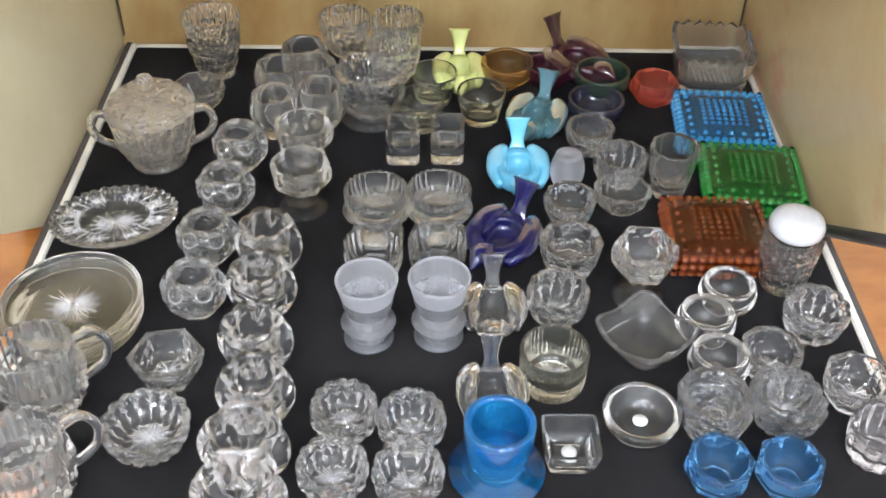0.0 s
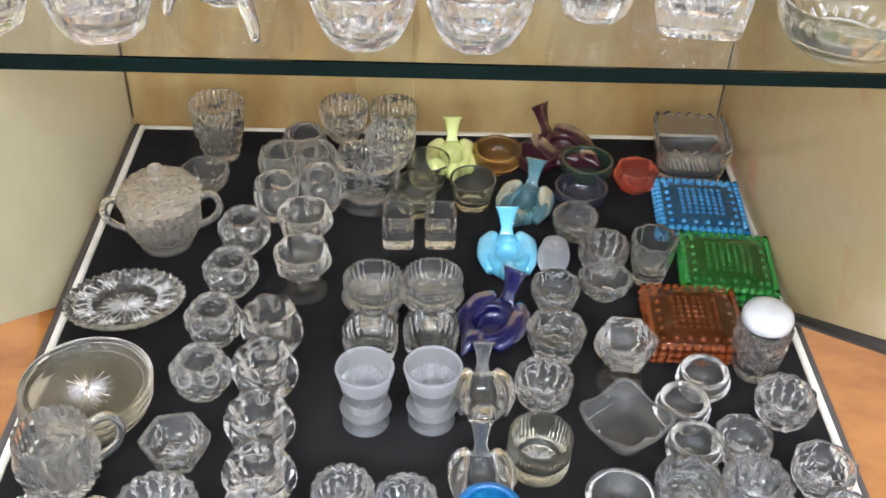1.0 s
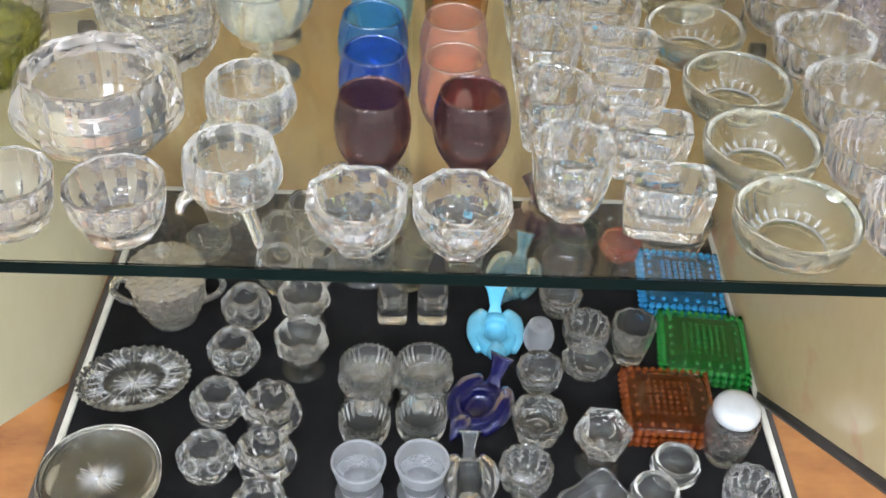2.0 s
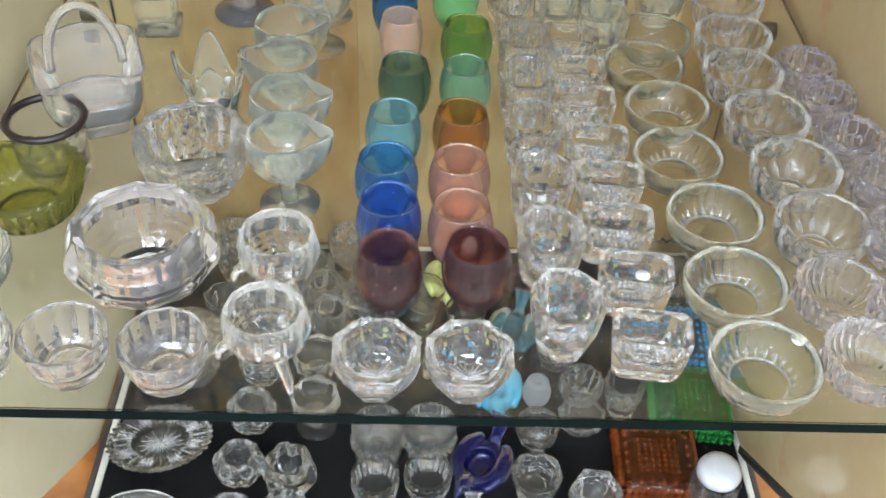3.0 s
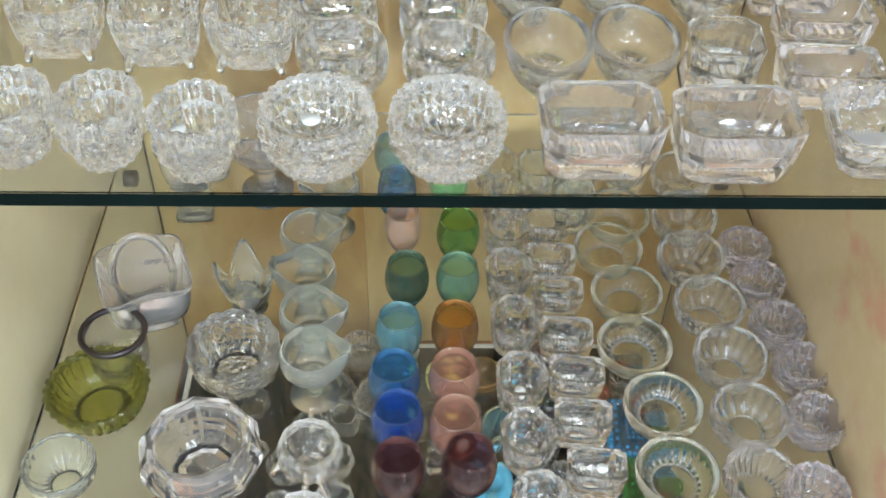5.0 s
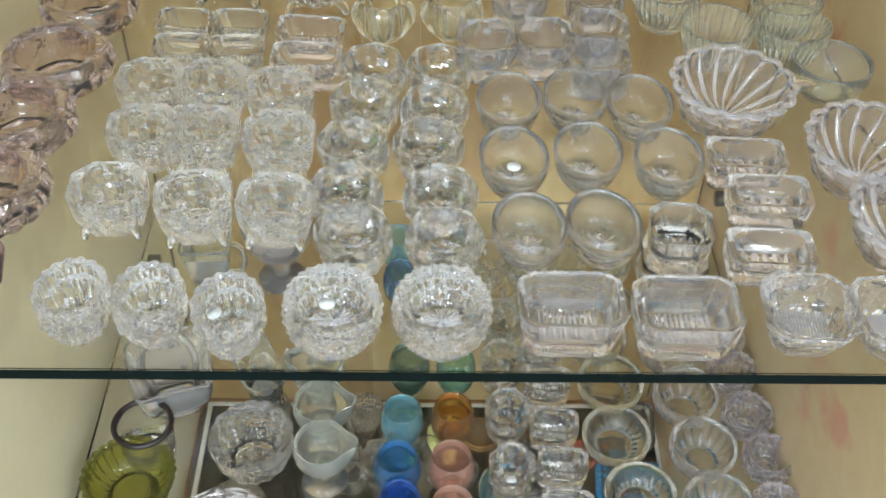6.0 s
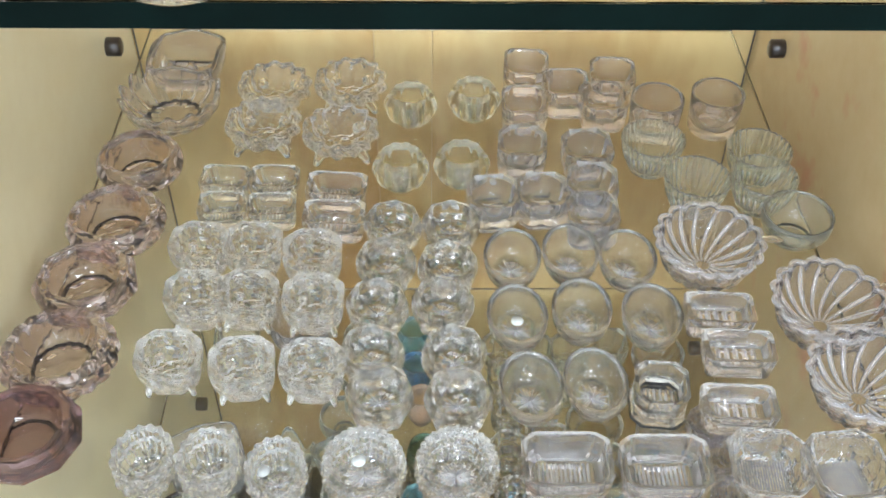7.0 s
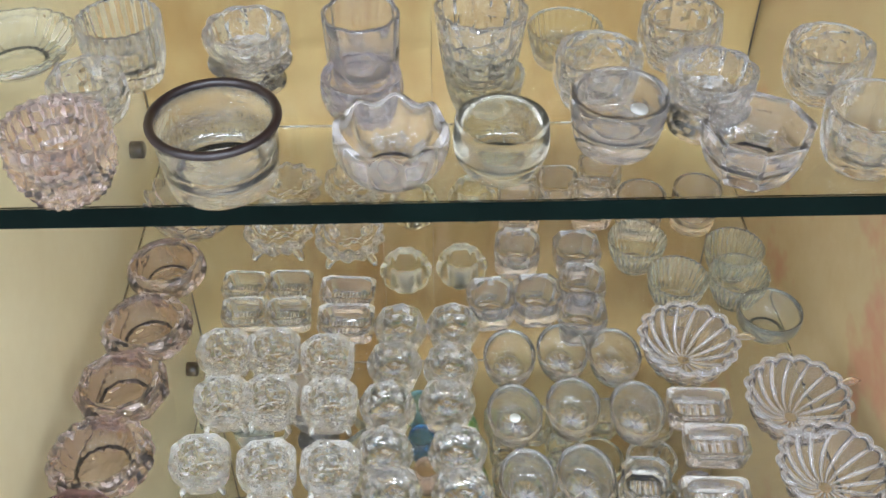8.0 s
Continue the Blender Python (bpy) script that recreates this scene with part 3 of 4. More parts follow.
def capped_cup(D, H):
    ob = new("ribbed_cup_with_lid")
    child("cup", vessel_mesh("cup", D, H * 0.8, CUT, foot=0.7, belly=0.92, bz=0.4, rim=0.95, wall=0.12, floor=0.12, outer=("rib", 22, 0.03), seg=110), ob)
    lid = child("lid", lathe("lid", [(D * 0.38, 0), (D * 0.43, H * 0.04), (D * 0.44, H * 0.12), (D * 0.40, H * 0.19), (D * 0.28, H * 0.245), (D * 0.12, H * 0.265), (D * 0.02, H * 0.267)], MILK, 40), ob, "white milk-glass lid")
    lid.location.z = H * 0.8
    return ob


def olive_bowl(D, H):
    ob = salt(D, H, OLIVE, "olive_bowl", foot=0.6, belly=0.9, bz=0.25, rim=0.97, wall=0.12, floor=0.12, outer=("lobe", 28, 0.04), inner=("rib", 24, 0.02), seg=112)
    child("rim", ring_mesh("rim", D * 0.475, D * 0.035, OLIVE, H, 112, 8, ("lobe", 28, 0.05)), ob, "thick beaded olive rim")
    return ob


def put(ob, z, label, category, group, spots):
    """Stands a thing at the first spot and copies of it at the others."""
    tagged(ob, label, category, group if len(spots) > 1 else "")
    row = [ob]
    for i, spot in enumerate(spots):
        x, y = spot[:2]
        turn = spot[2] if len(spot) > 2 else (i * 47 % 11 - 5)
        m = pose(x, y, z, 0, 0, turn)
        if i == 0:
            ob.matrix_basis = m
        else:
            row.append(copy_thing(ob, m))
    return row


def sticker_at(row, x, y, z):
    """A price sticker on the piece of a row that stands nearest to x, y."""
    ob = min(row, key=lambda o: (o.matrix_basis.translation.x - x) ** 2 + (o.matrix_basis.translation.y - y) ** 2)
    st = child("price_sticker", lathe("price_sticker", [(0.0042, 0), (0.0042, 0.0005)], PAPER, 20), ob, "round white paper price sticker")
    st.matrix_basis = ob.matrix_basis.inverted() @ pose(x, y, z)


# ---------------------------------------------------------------- room and cabinet
room = [("room_floor", (-2.2, -3.2, FLOOR - 0.1), (2.2, 1.1, FLOOR), FLOORING), ("ceiling", (-2.2, -3.2, CEILING), (2.2, 1.1, CEILING + 0.1), CEILPAINT),
        ("wall_north", (-2.2, 0.96, FLOOR), (2.2, 1.10, CEILING), PLASTER), ("wall_south", (-2.2, -3.2, FLOOR), (2.2, -3.05, CEILING), PLASTER),
        ("wall_west", (-2.35, -3.2, FLOOR), (-2.2, 1.0, CEILING), PLASTER), ("wall_east", (2.2, -3.2, FLOOR), (2.35, 1.0, CEILING), PLASTER)]
for name, lo, hi, mat in room:
    block(name, lo, hi, mat, kind="structure")

XL, XR, BACK, TOP = -0.2952, 0.3144, 0.882, 1.60
cab = block("cabinet_base", (-0.744, 0.24, FLOOR), (0.744, BACK + 0.036, 0), ORANGE, 0.0048, "structure", label="orange-brown wooden base of the display cabinet")
back = tagged(new("cabinet_back"), "pale mottled wood veneer cabinet back of upright boards", kind="structure")
for lo, hi in ((XL - 0.024, -0.0611), (-0.0608, -0.0034), (-0.0031, XR + 0.024)):
    block("board", (lo, BACK, 0.0012), (hi, BACK + 0.024, TOP), VENEER, 0.0002, parent=back)


def side_panel(name, x, s, start, mat, label):
    """An upright side of 14 mm whose lower front corner is cut off on a slant."""
    outline = [(BACK - 0.0012, 0.0012), (BACK - 0.0012, TOP), (0.33, TOP), (0.33, (start - 0.33) * 0.72), (start, 0.0012)]
    verts = [(x + s * o, y, z) for o in (0, 0.0144) for y, z in outline]
    n = len(outline)
    faces = [tuple(range(n)), tuple(reversed(range(n, 2 * n)))] + [(i, n + i, n + (i + 1) % n, (i + 1) % n) for i in range(n)]
    if s > 0:
        faces = [tuple(reversed(f)) for f in faces]
    return tagged(new(name, mesh_of(name, verts, faces, mat)), label, kind="structure")


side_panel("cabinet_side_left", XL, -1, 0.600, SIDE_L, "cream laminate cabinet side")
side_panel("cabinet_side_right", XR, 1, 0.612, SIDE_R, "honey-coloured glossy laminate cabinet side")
# out of view, added at this height to shade the upper shelves
block("cabinet_top", (-0.744, 0.264, TOP + 0.0024), (0.744, BACK + 0.036, TOP + 0.036), VENEER, kind="structure")
seam = [(XR + 0.002, y, (0.612 - y) * 0.72 - 0.002) for y in (0.60, 0.46, 0.335)]
tagged(new("trim", tube("trim", seam, 0.0055, DARKTRIM, 6)), kind="structure")
for x, y in ((XL + 0.0024, BACK - 0.0024), (XR - 0.0024, BACK - 0.0024)):
    block("trim", (x - 0.0007, y - 0.0007, 0.0144), (x + 0.0007, y + 0.0007, TOP - 0.012), DARKTRIM, kind="structure")

board = tagged(new("display_board"), "black display board with a pale edge strip", "board")
block("panel", (-0.2772, 0.312, 0.0012), (0.3096, 0.8616, 0.012), BOARD, 0.00096, parent=board)
for lo, hi in (((-0.2838, 0.312, 0.0012), (-0.2778, 0.8682, 0.0126)), ((0.3102, 0.312, 0.0012), (0.3162, 0.8682, 0.0126)), ((-0.2776, 0.862, 0.0012), (0.31, 0.868, 0.0126))):
    block("edge_strip", lo, hi, STRIP, 0.00096, parent=board, label="pale cream edge strip")
block("board_frame", (-0.291, 0.3, 0.0012), (-0.2844, 0.876, 0.0096), DARKTRIM, 0.0012, kind="structure")
block("board_frame", (0.3168, 0.3, 0.0012), (0.3228, 0.876, 0.0096), DARKTRIM, 0.0012, kind="structure")

for z, xl, xr, yf, thick in ((Z1, -0.2900, 0.3100, 0.3390, 0.007), (Z2, -0.2712, 0.2832, 0.3345, 0.007), (Z3, -0.288, 0.300, 0.3460, 0.0115)):
    sh = block("glass_shelf", (xl, yf, z - thick), (xr, 0.8688, z), SHELF, 0.00084, label="clear glass shelf with a dark green polished edge")
    tagged(sh, category="shelf", group="glass shelves")
    sh.visible_shadow = False
    for lo, hi in (((xl, yf - 0.0007, z - thick + 0.0003), (xr, yf - 0.0001, z - 0.0003)), ((xl - 0.0007, yf, z - thick + 0.0003), (xl - 0.0001, 0.868, z - 0.0003)), ((xr + 0.0001, yf, z - thick + 0.0003), (xr + 0.0007, 0.868, z - 0.0003))):
        block("polished_edge", lo, hi, EDGE, parent=sh, label="dark green polished edge")
for z in (0.231, 0.336, 0.440, 0.759):
    for x, s in ((XL - 0.003, 1), (XR + 0.003, -1)):
        pin = new("shelf_pin", lathe("shelf_pin", [(0.0066, 0), (0.0086, 0.001), (0.0086, 0.0145), (0.0066, 0.0158)], PINMETAL, 20))
        pin.matrix_basis = pose(x, 0.806, z, 0, 90 * s, 0)
        tagged(pin, "small dark metal shelf support pin in the side", "shelf pin", "shelf pins")

for px, py, _ in PANELS:
    fixture = tagged(new("ceiling_light"), "white rectangular ceiling light panel", "ceiling light", "ceiling lights")
    fixture.location = (px, py, CEILING)
    for lo, hi in (((-0.49, -0.11, -0.028), (0.49, -0.086, -0.001)), ((-0.49, 0.086, -0.028), (0.49, 0.11, -0.001)), ((-0.49, -0.085, -0.028), (-0.462, 0.085, -0.001)), ((0.462, -0.085, -0.028), (0.49, 0.085, -0.001))):
        block("frame", lo, hi, CEILPAINT, 0.002, parent=fixture)

# -- glassware laid out --
put(salt(0.053, 0.0604, CUT, "pressed_tumbler", foot=.62, belly=.8, bz=.3, rim=1, wall=.1, floor=.1, outer=("diamond",12,.055,14), seg=96, flat=True), ZB, "clear pressed glass tumbler with a diamond pattern", "tumbler", "", [(-0.191, 0.817)])
put(salt(0.047, 0.0215, CUT, foot=.6, belly=.95, rim=1, outer=("poly",8), flat=True), ZB, "small clear faceted salt cellar", "salt cellar", "", [(-0.196, 0.761)])
put(sugar_bowl(0.069, 0.0488*1.5), ZB, "grey-beige pressed glass sugar bowl with lid and two handles", "sugar bowl", "", [(-0.217, 0.677, 8)])
put(star_plate(0.097, 0.0123, .78), ZB, "oval clear cut-glass dish with star and serrated rim", "dish", "", [(-0.232, 0.587, 12)])
put(coaster(0.092, 0.0092), ZB+0.0318, "yellowed clear round glass coaster with pressed star in a stack", "coaster", "", [(-0.226, 0.466, 0)])
put(coaster(0.094, 0.0092), ZB+0.016, "yellowed clear round glass coaster with pressed star in a stack", "coaster", "", [(-0.231, 0.474, 20)])
put(coaster(0.096, 0.0092), ZB+0.0001, "yellowed clear round glass coaster with pressed star in a stack", "coaster", "", [(-0.236, 0.482, 40)])
put(creamer(0.054, 0.0533, GREY, .6), ZB, "heavy pressed glass creamer with looped handle", "creamer", "", [(-0.233, 0.41), (-0.221, 0.339)])
put(salt(0.05, 0.0215, CUT, foot=.72, belly=.95, rim=1, wall=.2, star_rays=6, outer=("poly",6), flat=True, star=6), ZB, "hexagonal cut crystal salt cellar", "salt cellar", "", [(-0.161, 0.434, 10)])
put(salt(0.054, 0.0215, CUT, foot=.7, belly=1, rim=1, wall=.16, star_rays=16, outer=("lobe",16,.08), seg=96, flat=True), ZB, "round cut crystal salt with scalloped ribs", "salt cellar", "", [(-0.162, 0.378)])
put(circled(0.047, 0.0342), ZB, "round clear salt pressed with rows of circles", "salt cellar", "round salts pressed with circles", [(-0.147, 0.672), (-0.15, 0.615), (-0.154, 0.556), (-0.154, 0.499)])
put(footed(0.048, 0.0444, CLEAR, foot=.5, belly=1.2, bz=.3, rim=.95, wall=.12, outer=("poly",8), flat=True), ZB, "clear faceted salt on a stem and round foot", "salt cellar", "footed faceted salts", [(-0.09, 0.615), (-0.093, 0.668)])
put(salt(0.048, 0.0388, BRIGHT, foot=.75, belly=1.25, bz=.5, rim=.8, wall=.2, floor=.35, star_rays=6, outer=("lobe",6,.13), inner=("round",), seg=72), ZB, "six-lobed heavy clear crystal salt cellar", "salt cellar", "row of six-lobed crystal salts", [(-0.108, 0.547), (-0.107, 0.5), (-0.104, 0.448), (-0.098, 0.402)])
put(salt(0.054, 0.0388, BRIGHT, foot=.75, belly=1.25, bz=.5, rim=.8, wall=.2, floor=.35, star_rays=6, outer=("lobe",6,.13), inner=("round",), seg=72), ZB, "six-lobed heavy clear crystal salt cellar", "salt cellar", "row of six-lobed crystal salts", [(-0.099, 0.359), (-0.097, 0.324)])
put(salt(0.044, 0.0399, GREY, foot=.6, belly=1.25, bz=.5, rim=.85, wall=.14, outer=("lobe",6,.09), inner=("lobe",6,.05), seg=72), ZB, "clear pressed salt crowded among others", "salt cellar", "crowd of clear pressed salts", [(-0.106, 0.8), (-0.125, 0.767), (-0.094, 0.771), (-0.123, 0.719), (-0.085, 0.732)])
put(footed(0.045, 0.0622, CUT, "pressed_goblet", .62, .75, .2, foot=.5, belly=.95, bz=.2, rim=1, wall=.1, floor=.1, outer=("diamond",12,.055,12), seg=96, flat=True), ZB, "tall clear pressed glass goblet with diamond pattern", "goblet", "tall pressed goblets", [(-0.069, 0.814), (-0.021, 0.813), (-0.023, 0.768)])
put(footed(0.061, 0.0488, CUT, "diamond_goblet", .8, .95, .4, foot=.8, belly=.85, bz=.2, rim=1, wall=.1, floor=.1, outer=("diamond",10,.06,14), inner=("square",4), seg=96, flat=True), ZB, "clear diamond-pressed goblet on a wide foot", "goblet", "", [(-0.042, 0.747)])
put(salt(0.043, 0.0292, LEMON, "small_tumbler", foot=.75, belly=.9, rim=1, wall=.07, floor=.15), ZB, "small plain clear glass tumbler", "tumbler", "small plain tumblers", [(0.012, 0.774), (0.054, 0.743), (0.001, 0.732)])
put(salt(0.028, 0.0346, CLEAR, "square_block_salt", foot=.95, belly=1, rim=1, wall=.2, floor=.35, outer=("box",1.8), inner=("box",1.7), flat=True), ZB, "upright square clear glass block salt", "salt cellar", "pair of square block salts", [(-0.013, 0.684, 0), (0.024, 0.685, 0)])
put(footed(0.047, 0.0444, CLEAR, "ribbed_rim_salt", .45, .9, .55, foot=.8, belly=1, rim=1, wall=.1, floor=.2, outer=("rib",28,.04), inner=("rib",28,.035), seg=140), ZB, "pale greenish salt with ribbed rim and waisted body", "salt cellar", "pair of ribbed-rim salts", [(-0.03, 0.581), (0.017, 0.584)])
put(salt(0.044, 0.0261, CLEAR, foot=.85, belly=1, rim=.95, wall=.12, outer=("rib",20,.035), inner=("rib",20,.02), seg=100), ZB, "clear ribbed round salt cellar", "salt cellar", "clear ribbed salts", [(-0.031, 0.542), (0.016, 0.547)])
put(footed(0.042, 0.0551, FROST, "toothpick_holder", .72, .82, .45, foot=.6, belly=.7, bz=.3, rim=1, wall=.12, floor=.1), ZB, "frosted white glass toothpick holder on a round foot", "toothpick holder", "frosted toothpick holders", [(-0.031, 0.471), (0.017, 0.473)])
put(bird(0.043, VASELINE), ZB, "pale yellow-green glass bird-shaped salt", "bird salt", "", [(0.036, 0.8, 0)])
put(bird(0.044, AQUA), ZB, "turquoise blue glass bird-shaped salt dish", "bird salt", "", [(0.082, 0.65, 0)])
put(bird(0.045, TEAL), ZB, "dark teal glass bird-shaped salt dish", "bird salt", "", [(0.101, 0.726, -20)])
put(bird(0.048, NAVY), ZB, "navy blue glass bird-shaped salt dish", "bird salt", "", [(0.063, 0.562, -32)])
put(bird(0.04, CLEAR), ZB, "clear glass bird-shaped salt with fan tail", "bird salt", "clear bird salts", [(0.055, 0.486, 0), (0.051, 0.408, 0)])
put(bird(0.051, WINE), ZB, "dark amethyst glass bird-shaped salt dish", "bird salt", "", [(0.149, 0.818, 40)])
put(salt(0.051, 0.023, AMBER, "amber_bowl", foot=.6, belly=1.1, rim=.95), ZB, "brown amber glass salt at the back", "salt cellar", "", [(0.08, 0.804)])
put(salt(0.051, 0.0261, MOSS, "dark_green_bowl", foot=.6, belly=1.1, rim=.98, wall=.12), ZB, "dark green glass open salt bowl", "salt cellar", "", [(0.165, 0.783)])
put(salt(0.052, 0.023, INKY, "black_bowl", foot=.6, belly=1.1, rim=.95), ZB, "black glass open salt bowl", "salt cellar", "", [(0.155, 0.742)])
put(salt(0.044, 0.0215, WINE, "amethyst_bowl", foot=.6, belly=1.1, rim=.95), ZB, "dark amethyst open salt bowl", "salt cellar", "", [(0.118, 0.802)])
put(salt(0.045, 0.023, RUBY, foot=.6, belly=1.15, rim=.9, wall=.12, outer=("poly",8), flat=True), ZB, "orange-red faceted glass salt cellar", "salt cellar", "", [(0.212, 0.775)])
put(salt(0.072, 0.0444, GREY, "square_cut_box", hatch=10, foot=.8, belly=.9, rim=1, wall=.1, floor=.15, outer=("square",7), inner=("square",7), seg=96, wave=(24,.06)), ZB, "square clear cut-glass box with fan pattern", "box", "", [(0.267, 0.805)])
put(hobnail_dish(0.078, 0.023, HOB_BLUE, KNOB_BLUE), ZB, "bright blue square hobnail glass dish", "hobnail dish", "", [(0.264, 0.726, -4)])
put(hobnail_dish(0.077, 0.0261, HOB_GREEN, KNOB_GREEN), ZB, "emerald green square hobnail glass dish", "hobnail dish", "", [(0.27, 0.641, -6)])
put(hobnail_dish(0.075, 0.0261, HOB_BROWN, KNOB_BROWN), ZB, "brown amber square hobnail glass dish", "hobnail dish", "", [(0.227, 0.57, -2)])
put(capped_cup(0.044, 0.0622), ZB, "ribbed clear cup under a white milk-glass lid", "cup", "", [(0.268, 0.529)])
put(salt(0.042, 0.023, CUT, foot=.7, belly=1, rim=1, wall=.2, star_rays=10, outer=("poly",10), inner=("poly",10), flat=True), ZB, "ten-sided cut crystal salt cellar", "salt cellar", "many-sided cut salts", [(0.145, 0.698), (0.119, 0.602), (0.237, 0.442)])
put(salt(0.036, 0.0307, FROST, foot=.5, belly=1.0, rim=.6, wall=.5, floor=.85), ZB, "round stippled frosted glass disc salt", "salt cellar", "", [(0.121, 0.646)])
put(salt(0.045, 0.0261, CUT, foot=.7, belly=1.05, rim=.95, star_rays=12, outer=("lobe",12,.08), seg=96, flat=True), ZB, "clear scalloped crystal salt cellar", "salt cellar", "scalloped crystal salts", [(0.165, 0.654), (0.1, 0.494), (0.277, 0.48), (0.236, 0.404)])
put(salt(0.045, 0.02, CUT, foot=.6, belly=1, rim=1, wall=.12, outer=("swirl",12,.03,3), inner=("swirl",12,.03,3), asp=.85, seg=96), ZB, "clear swirled oval salt cellar", "salt cellar", "", [(0.162, 0.617)])
put(salt(0.039, 0.0462, CLEAR, "fluted_tumbler", foot=.65, belly=.9, rim=1, wall=.14, floor=.2, outer=("lobe",10,.07), inner=("lobe",10,.05), seg=80), ZB, "small clear fluted glass tumbler", "tumbler", "", [(0.203, 0.637)])
put(salt(0.044, 0.0261, CUT, foot=.8, belly=.95, rim=1, wall=.22, floor=.4, outer=("box",1.45), flat=True), ZB, "square clear cut-cornered crystal salt", "salt cellar", "square crystal salts", [(0.114, 0.547, 12), (0.19, 0.399, 5)])
put(salt(0.045, 0.0307, LEMON, "ribbed_jar", star_rays=16, foot=.95, belly=1, rim=1, wall=.1, floor=.2, outer=("rib",40,.012), inner=("rib",40,.02), seg=160), ZB, "yellowish straight ribbed clear glass jar", "jar", "", [(0.092, 0.432)])
put(footed(0.047, 0.0488, CUT, foot=.5, belly=1.15, bz=.3, rim=.95, wall=.12, outer=("poly",6), flat=True), ZB, "hexagonal clear glass salt on a round foot", "salt cellar", "", [(0.161, 0.515)])
put(salt(0.042, 0.023, CLEAR, foot=.6, belly=1.2, rim=.85, wall=.16), ZB, "plain round clear glass salt cellar", "salt cellar", "plain round salts", [(0.222, 0.505), (0.201, 0.476), (0.202, 0.438)])
put(salt(0.056, 0.023, CLEAR, "square_corner_dish", foot=.5, belly=.85, rim=1, wall=.1, floor=.15, outer=("square",5), inner=("square",5), seg=64, wave=(4,-.14)), ZB, "square clear glass dish with upturned corners and sticker", "dish", "", [(0.156, 0.459, 38)])
put(stickered(salt(0.049, 0.0169, CLEAR, "bullseye_dish", foot=.6, belly=1, rim=1, wall=.18, floor=.3, deep=.8), 0, 0, .0075), ZB, "low round clear glass dish with rings and sticker", "dish", "", [(0.144, 0.392)])
put(stickered(salt(0.042, 0.02, CUT, foot=.75, belly=.95, rim=1, wall=.14, floor=.25, star_rays=8, outer=("box",1.5), inner=("box",1.45), flat=True, star=8), 0, 0, .007), ZB, "square cut crystal salt with star base and sticker", "salt cellar", "", [(0.19, 0.393, 4)])
put(stickered(salt(0.048, 0.0215, CUT, foot=.7, belly=1, rim=1, wall=.18, star_rays=12, outer=("lobe",14,.09), seg=112, flat=True), 0, 0, .0065), ZB, "round scalloped cut crystal salt with sticker", "salt cellar", "", [(0.237, 0.399)])
put(salt(0.046, 0.023, CUT, foot=.7, belly=.95, rim=1, wall=.15, star_rays=8, outer=("poly",8), flat=True), ZB, "octagonal faceted crystal salt cellar", "salt cellar", "", [(0.287, 0.417)])
put(salt(0.041, 0.0276, PINKISH, foot=.8, belly=1.05, rim=.95, wall=.15, outer=("lobe",12,.07), seg=96, flat=True), ZB, "faintly pink faceted glass salt cellar", "salt cellar", "", [(0.288, 0.373)])
put(stickered(salt(0.035, 0.0215, CLEAR, foot=.7, belly=.9, rim=1, wall=.12, floor=.2, outer=("square",12), inner=("square",12), flat=True), 0, 0, .006), ZB, "square plain clear glass salt with sticker", "salt cellar", "", [(0.097, 0.368, 0)])
put(footed(0.042, 0.0515, HOB_BLUE, "blue_glass_tumbler", .85, .85, .7, foot=.7, belly=1.0, rim=1, wall=.2, floor=.2), ZB, "bright blue thick glass tumbler", "tumbler", "", [(0.052, 0.354)])
put(salt(0.044, 0.023, CUT, foot=.75, belly=1.1, rim=.92, wall=.16, star_rays=14, outer=("lobe",14,.08), inner=("rib",14,.03), seg=112), ZB, "round fluted clear crystal salt cellar", "salt cellar", "fluted round salts", [(-0.042, 0.392), (-0.0, 0.385), (-0.046, 0.348), (-0.001, 0.345)])
put(salt(0.042, 0.023, BLUE, foot=.7, belly=1.05, rim=.95, wall=.16, outer=("poly",8), flat=True), ZB, "bright blue faceted glass salt cellar", "salt cellar", "pair of blue faceted salts", [(0.184, 0.351), (0.226, 0.35)])
put(salt(0.0480, 0.0276, PINKISH, foot=.72, belly=.95, rim=1, wall=.12, floor=.18, outer=("poly",12), flat=True), Z1, "thick clear panelled glass salt at the shelf edge", "salt cellar", "panelled salts", [(-0.2338, 0.3643), (-0.1842, 0.3673), (-0.1315, 0.3643)])
put(salt(0.0507, 0.0299, MIST, "round_bowl", petals=20, foot=.5, belly=1, rim=1, wall=.08, outer=("rib",24,.015), seg=96), Z1, "clear round ribbed glass bowl", "bowl", "", [(-0.254, 0.4265)])
put(olive_bowl(0.0766, 0.0290), Z1, "olive green glass bowl with thick scalloped rim", "bowl", "", [(-0.2419, 0.4944)])
put(ringed_cup(0.0505, 0.0420, ring=.05), Z1, "clear glass cup with dark metal rim", "cup", "", [(-0.236, 0.5364)])
put(basket(0.0716, 0.0905), Z1, "pinkish clear square glass basket with arched handle", "basket", "", [(-0.2223, 0.5925, 20)])
put(salt(0.0872, 0.0450, PINKISH, "facet_bowl", foot=.6, belly=1.32, bz=.45, rim=.84, wall=.12, floor=.14, outer=("poly",10), inner=("lobe",10,.02), seg=60, flat=True), Z1, "large clear faceted glass bowl", "bowl", "", [(-0.1567, 0.4374)])
put(salt(0.0715, 0.0400, CUT, "panelled_bowl", foot=.7, belly=1.02, bz=.4, rim=1, wall=.2, floor=.14, outer=("lobe",14,.05), inner=("lobe",14,.05), seg=112), Z1, "round clear panelled cut-glass bowl", "bowl", "", [(-0.1437, 0.5277)])
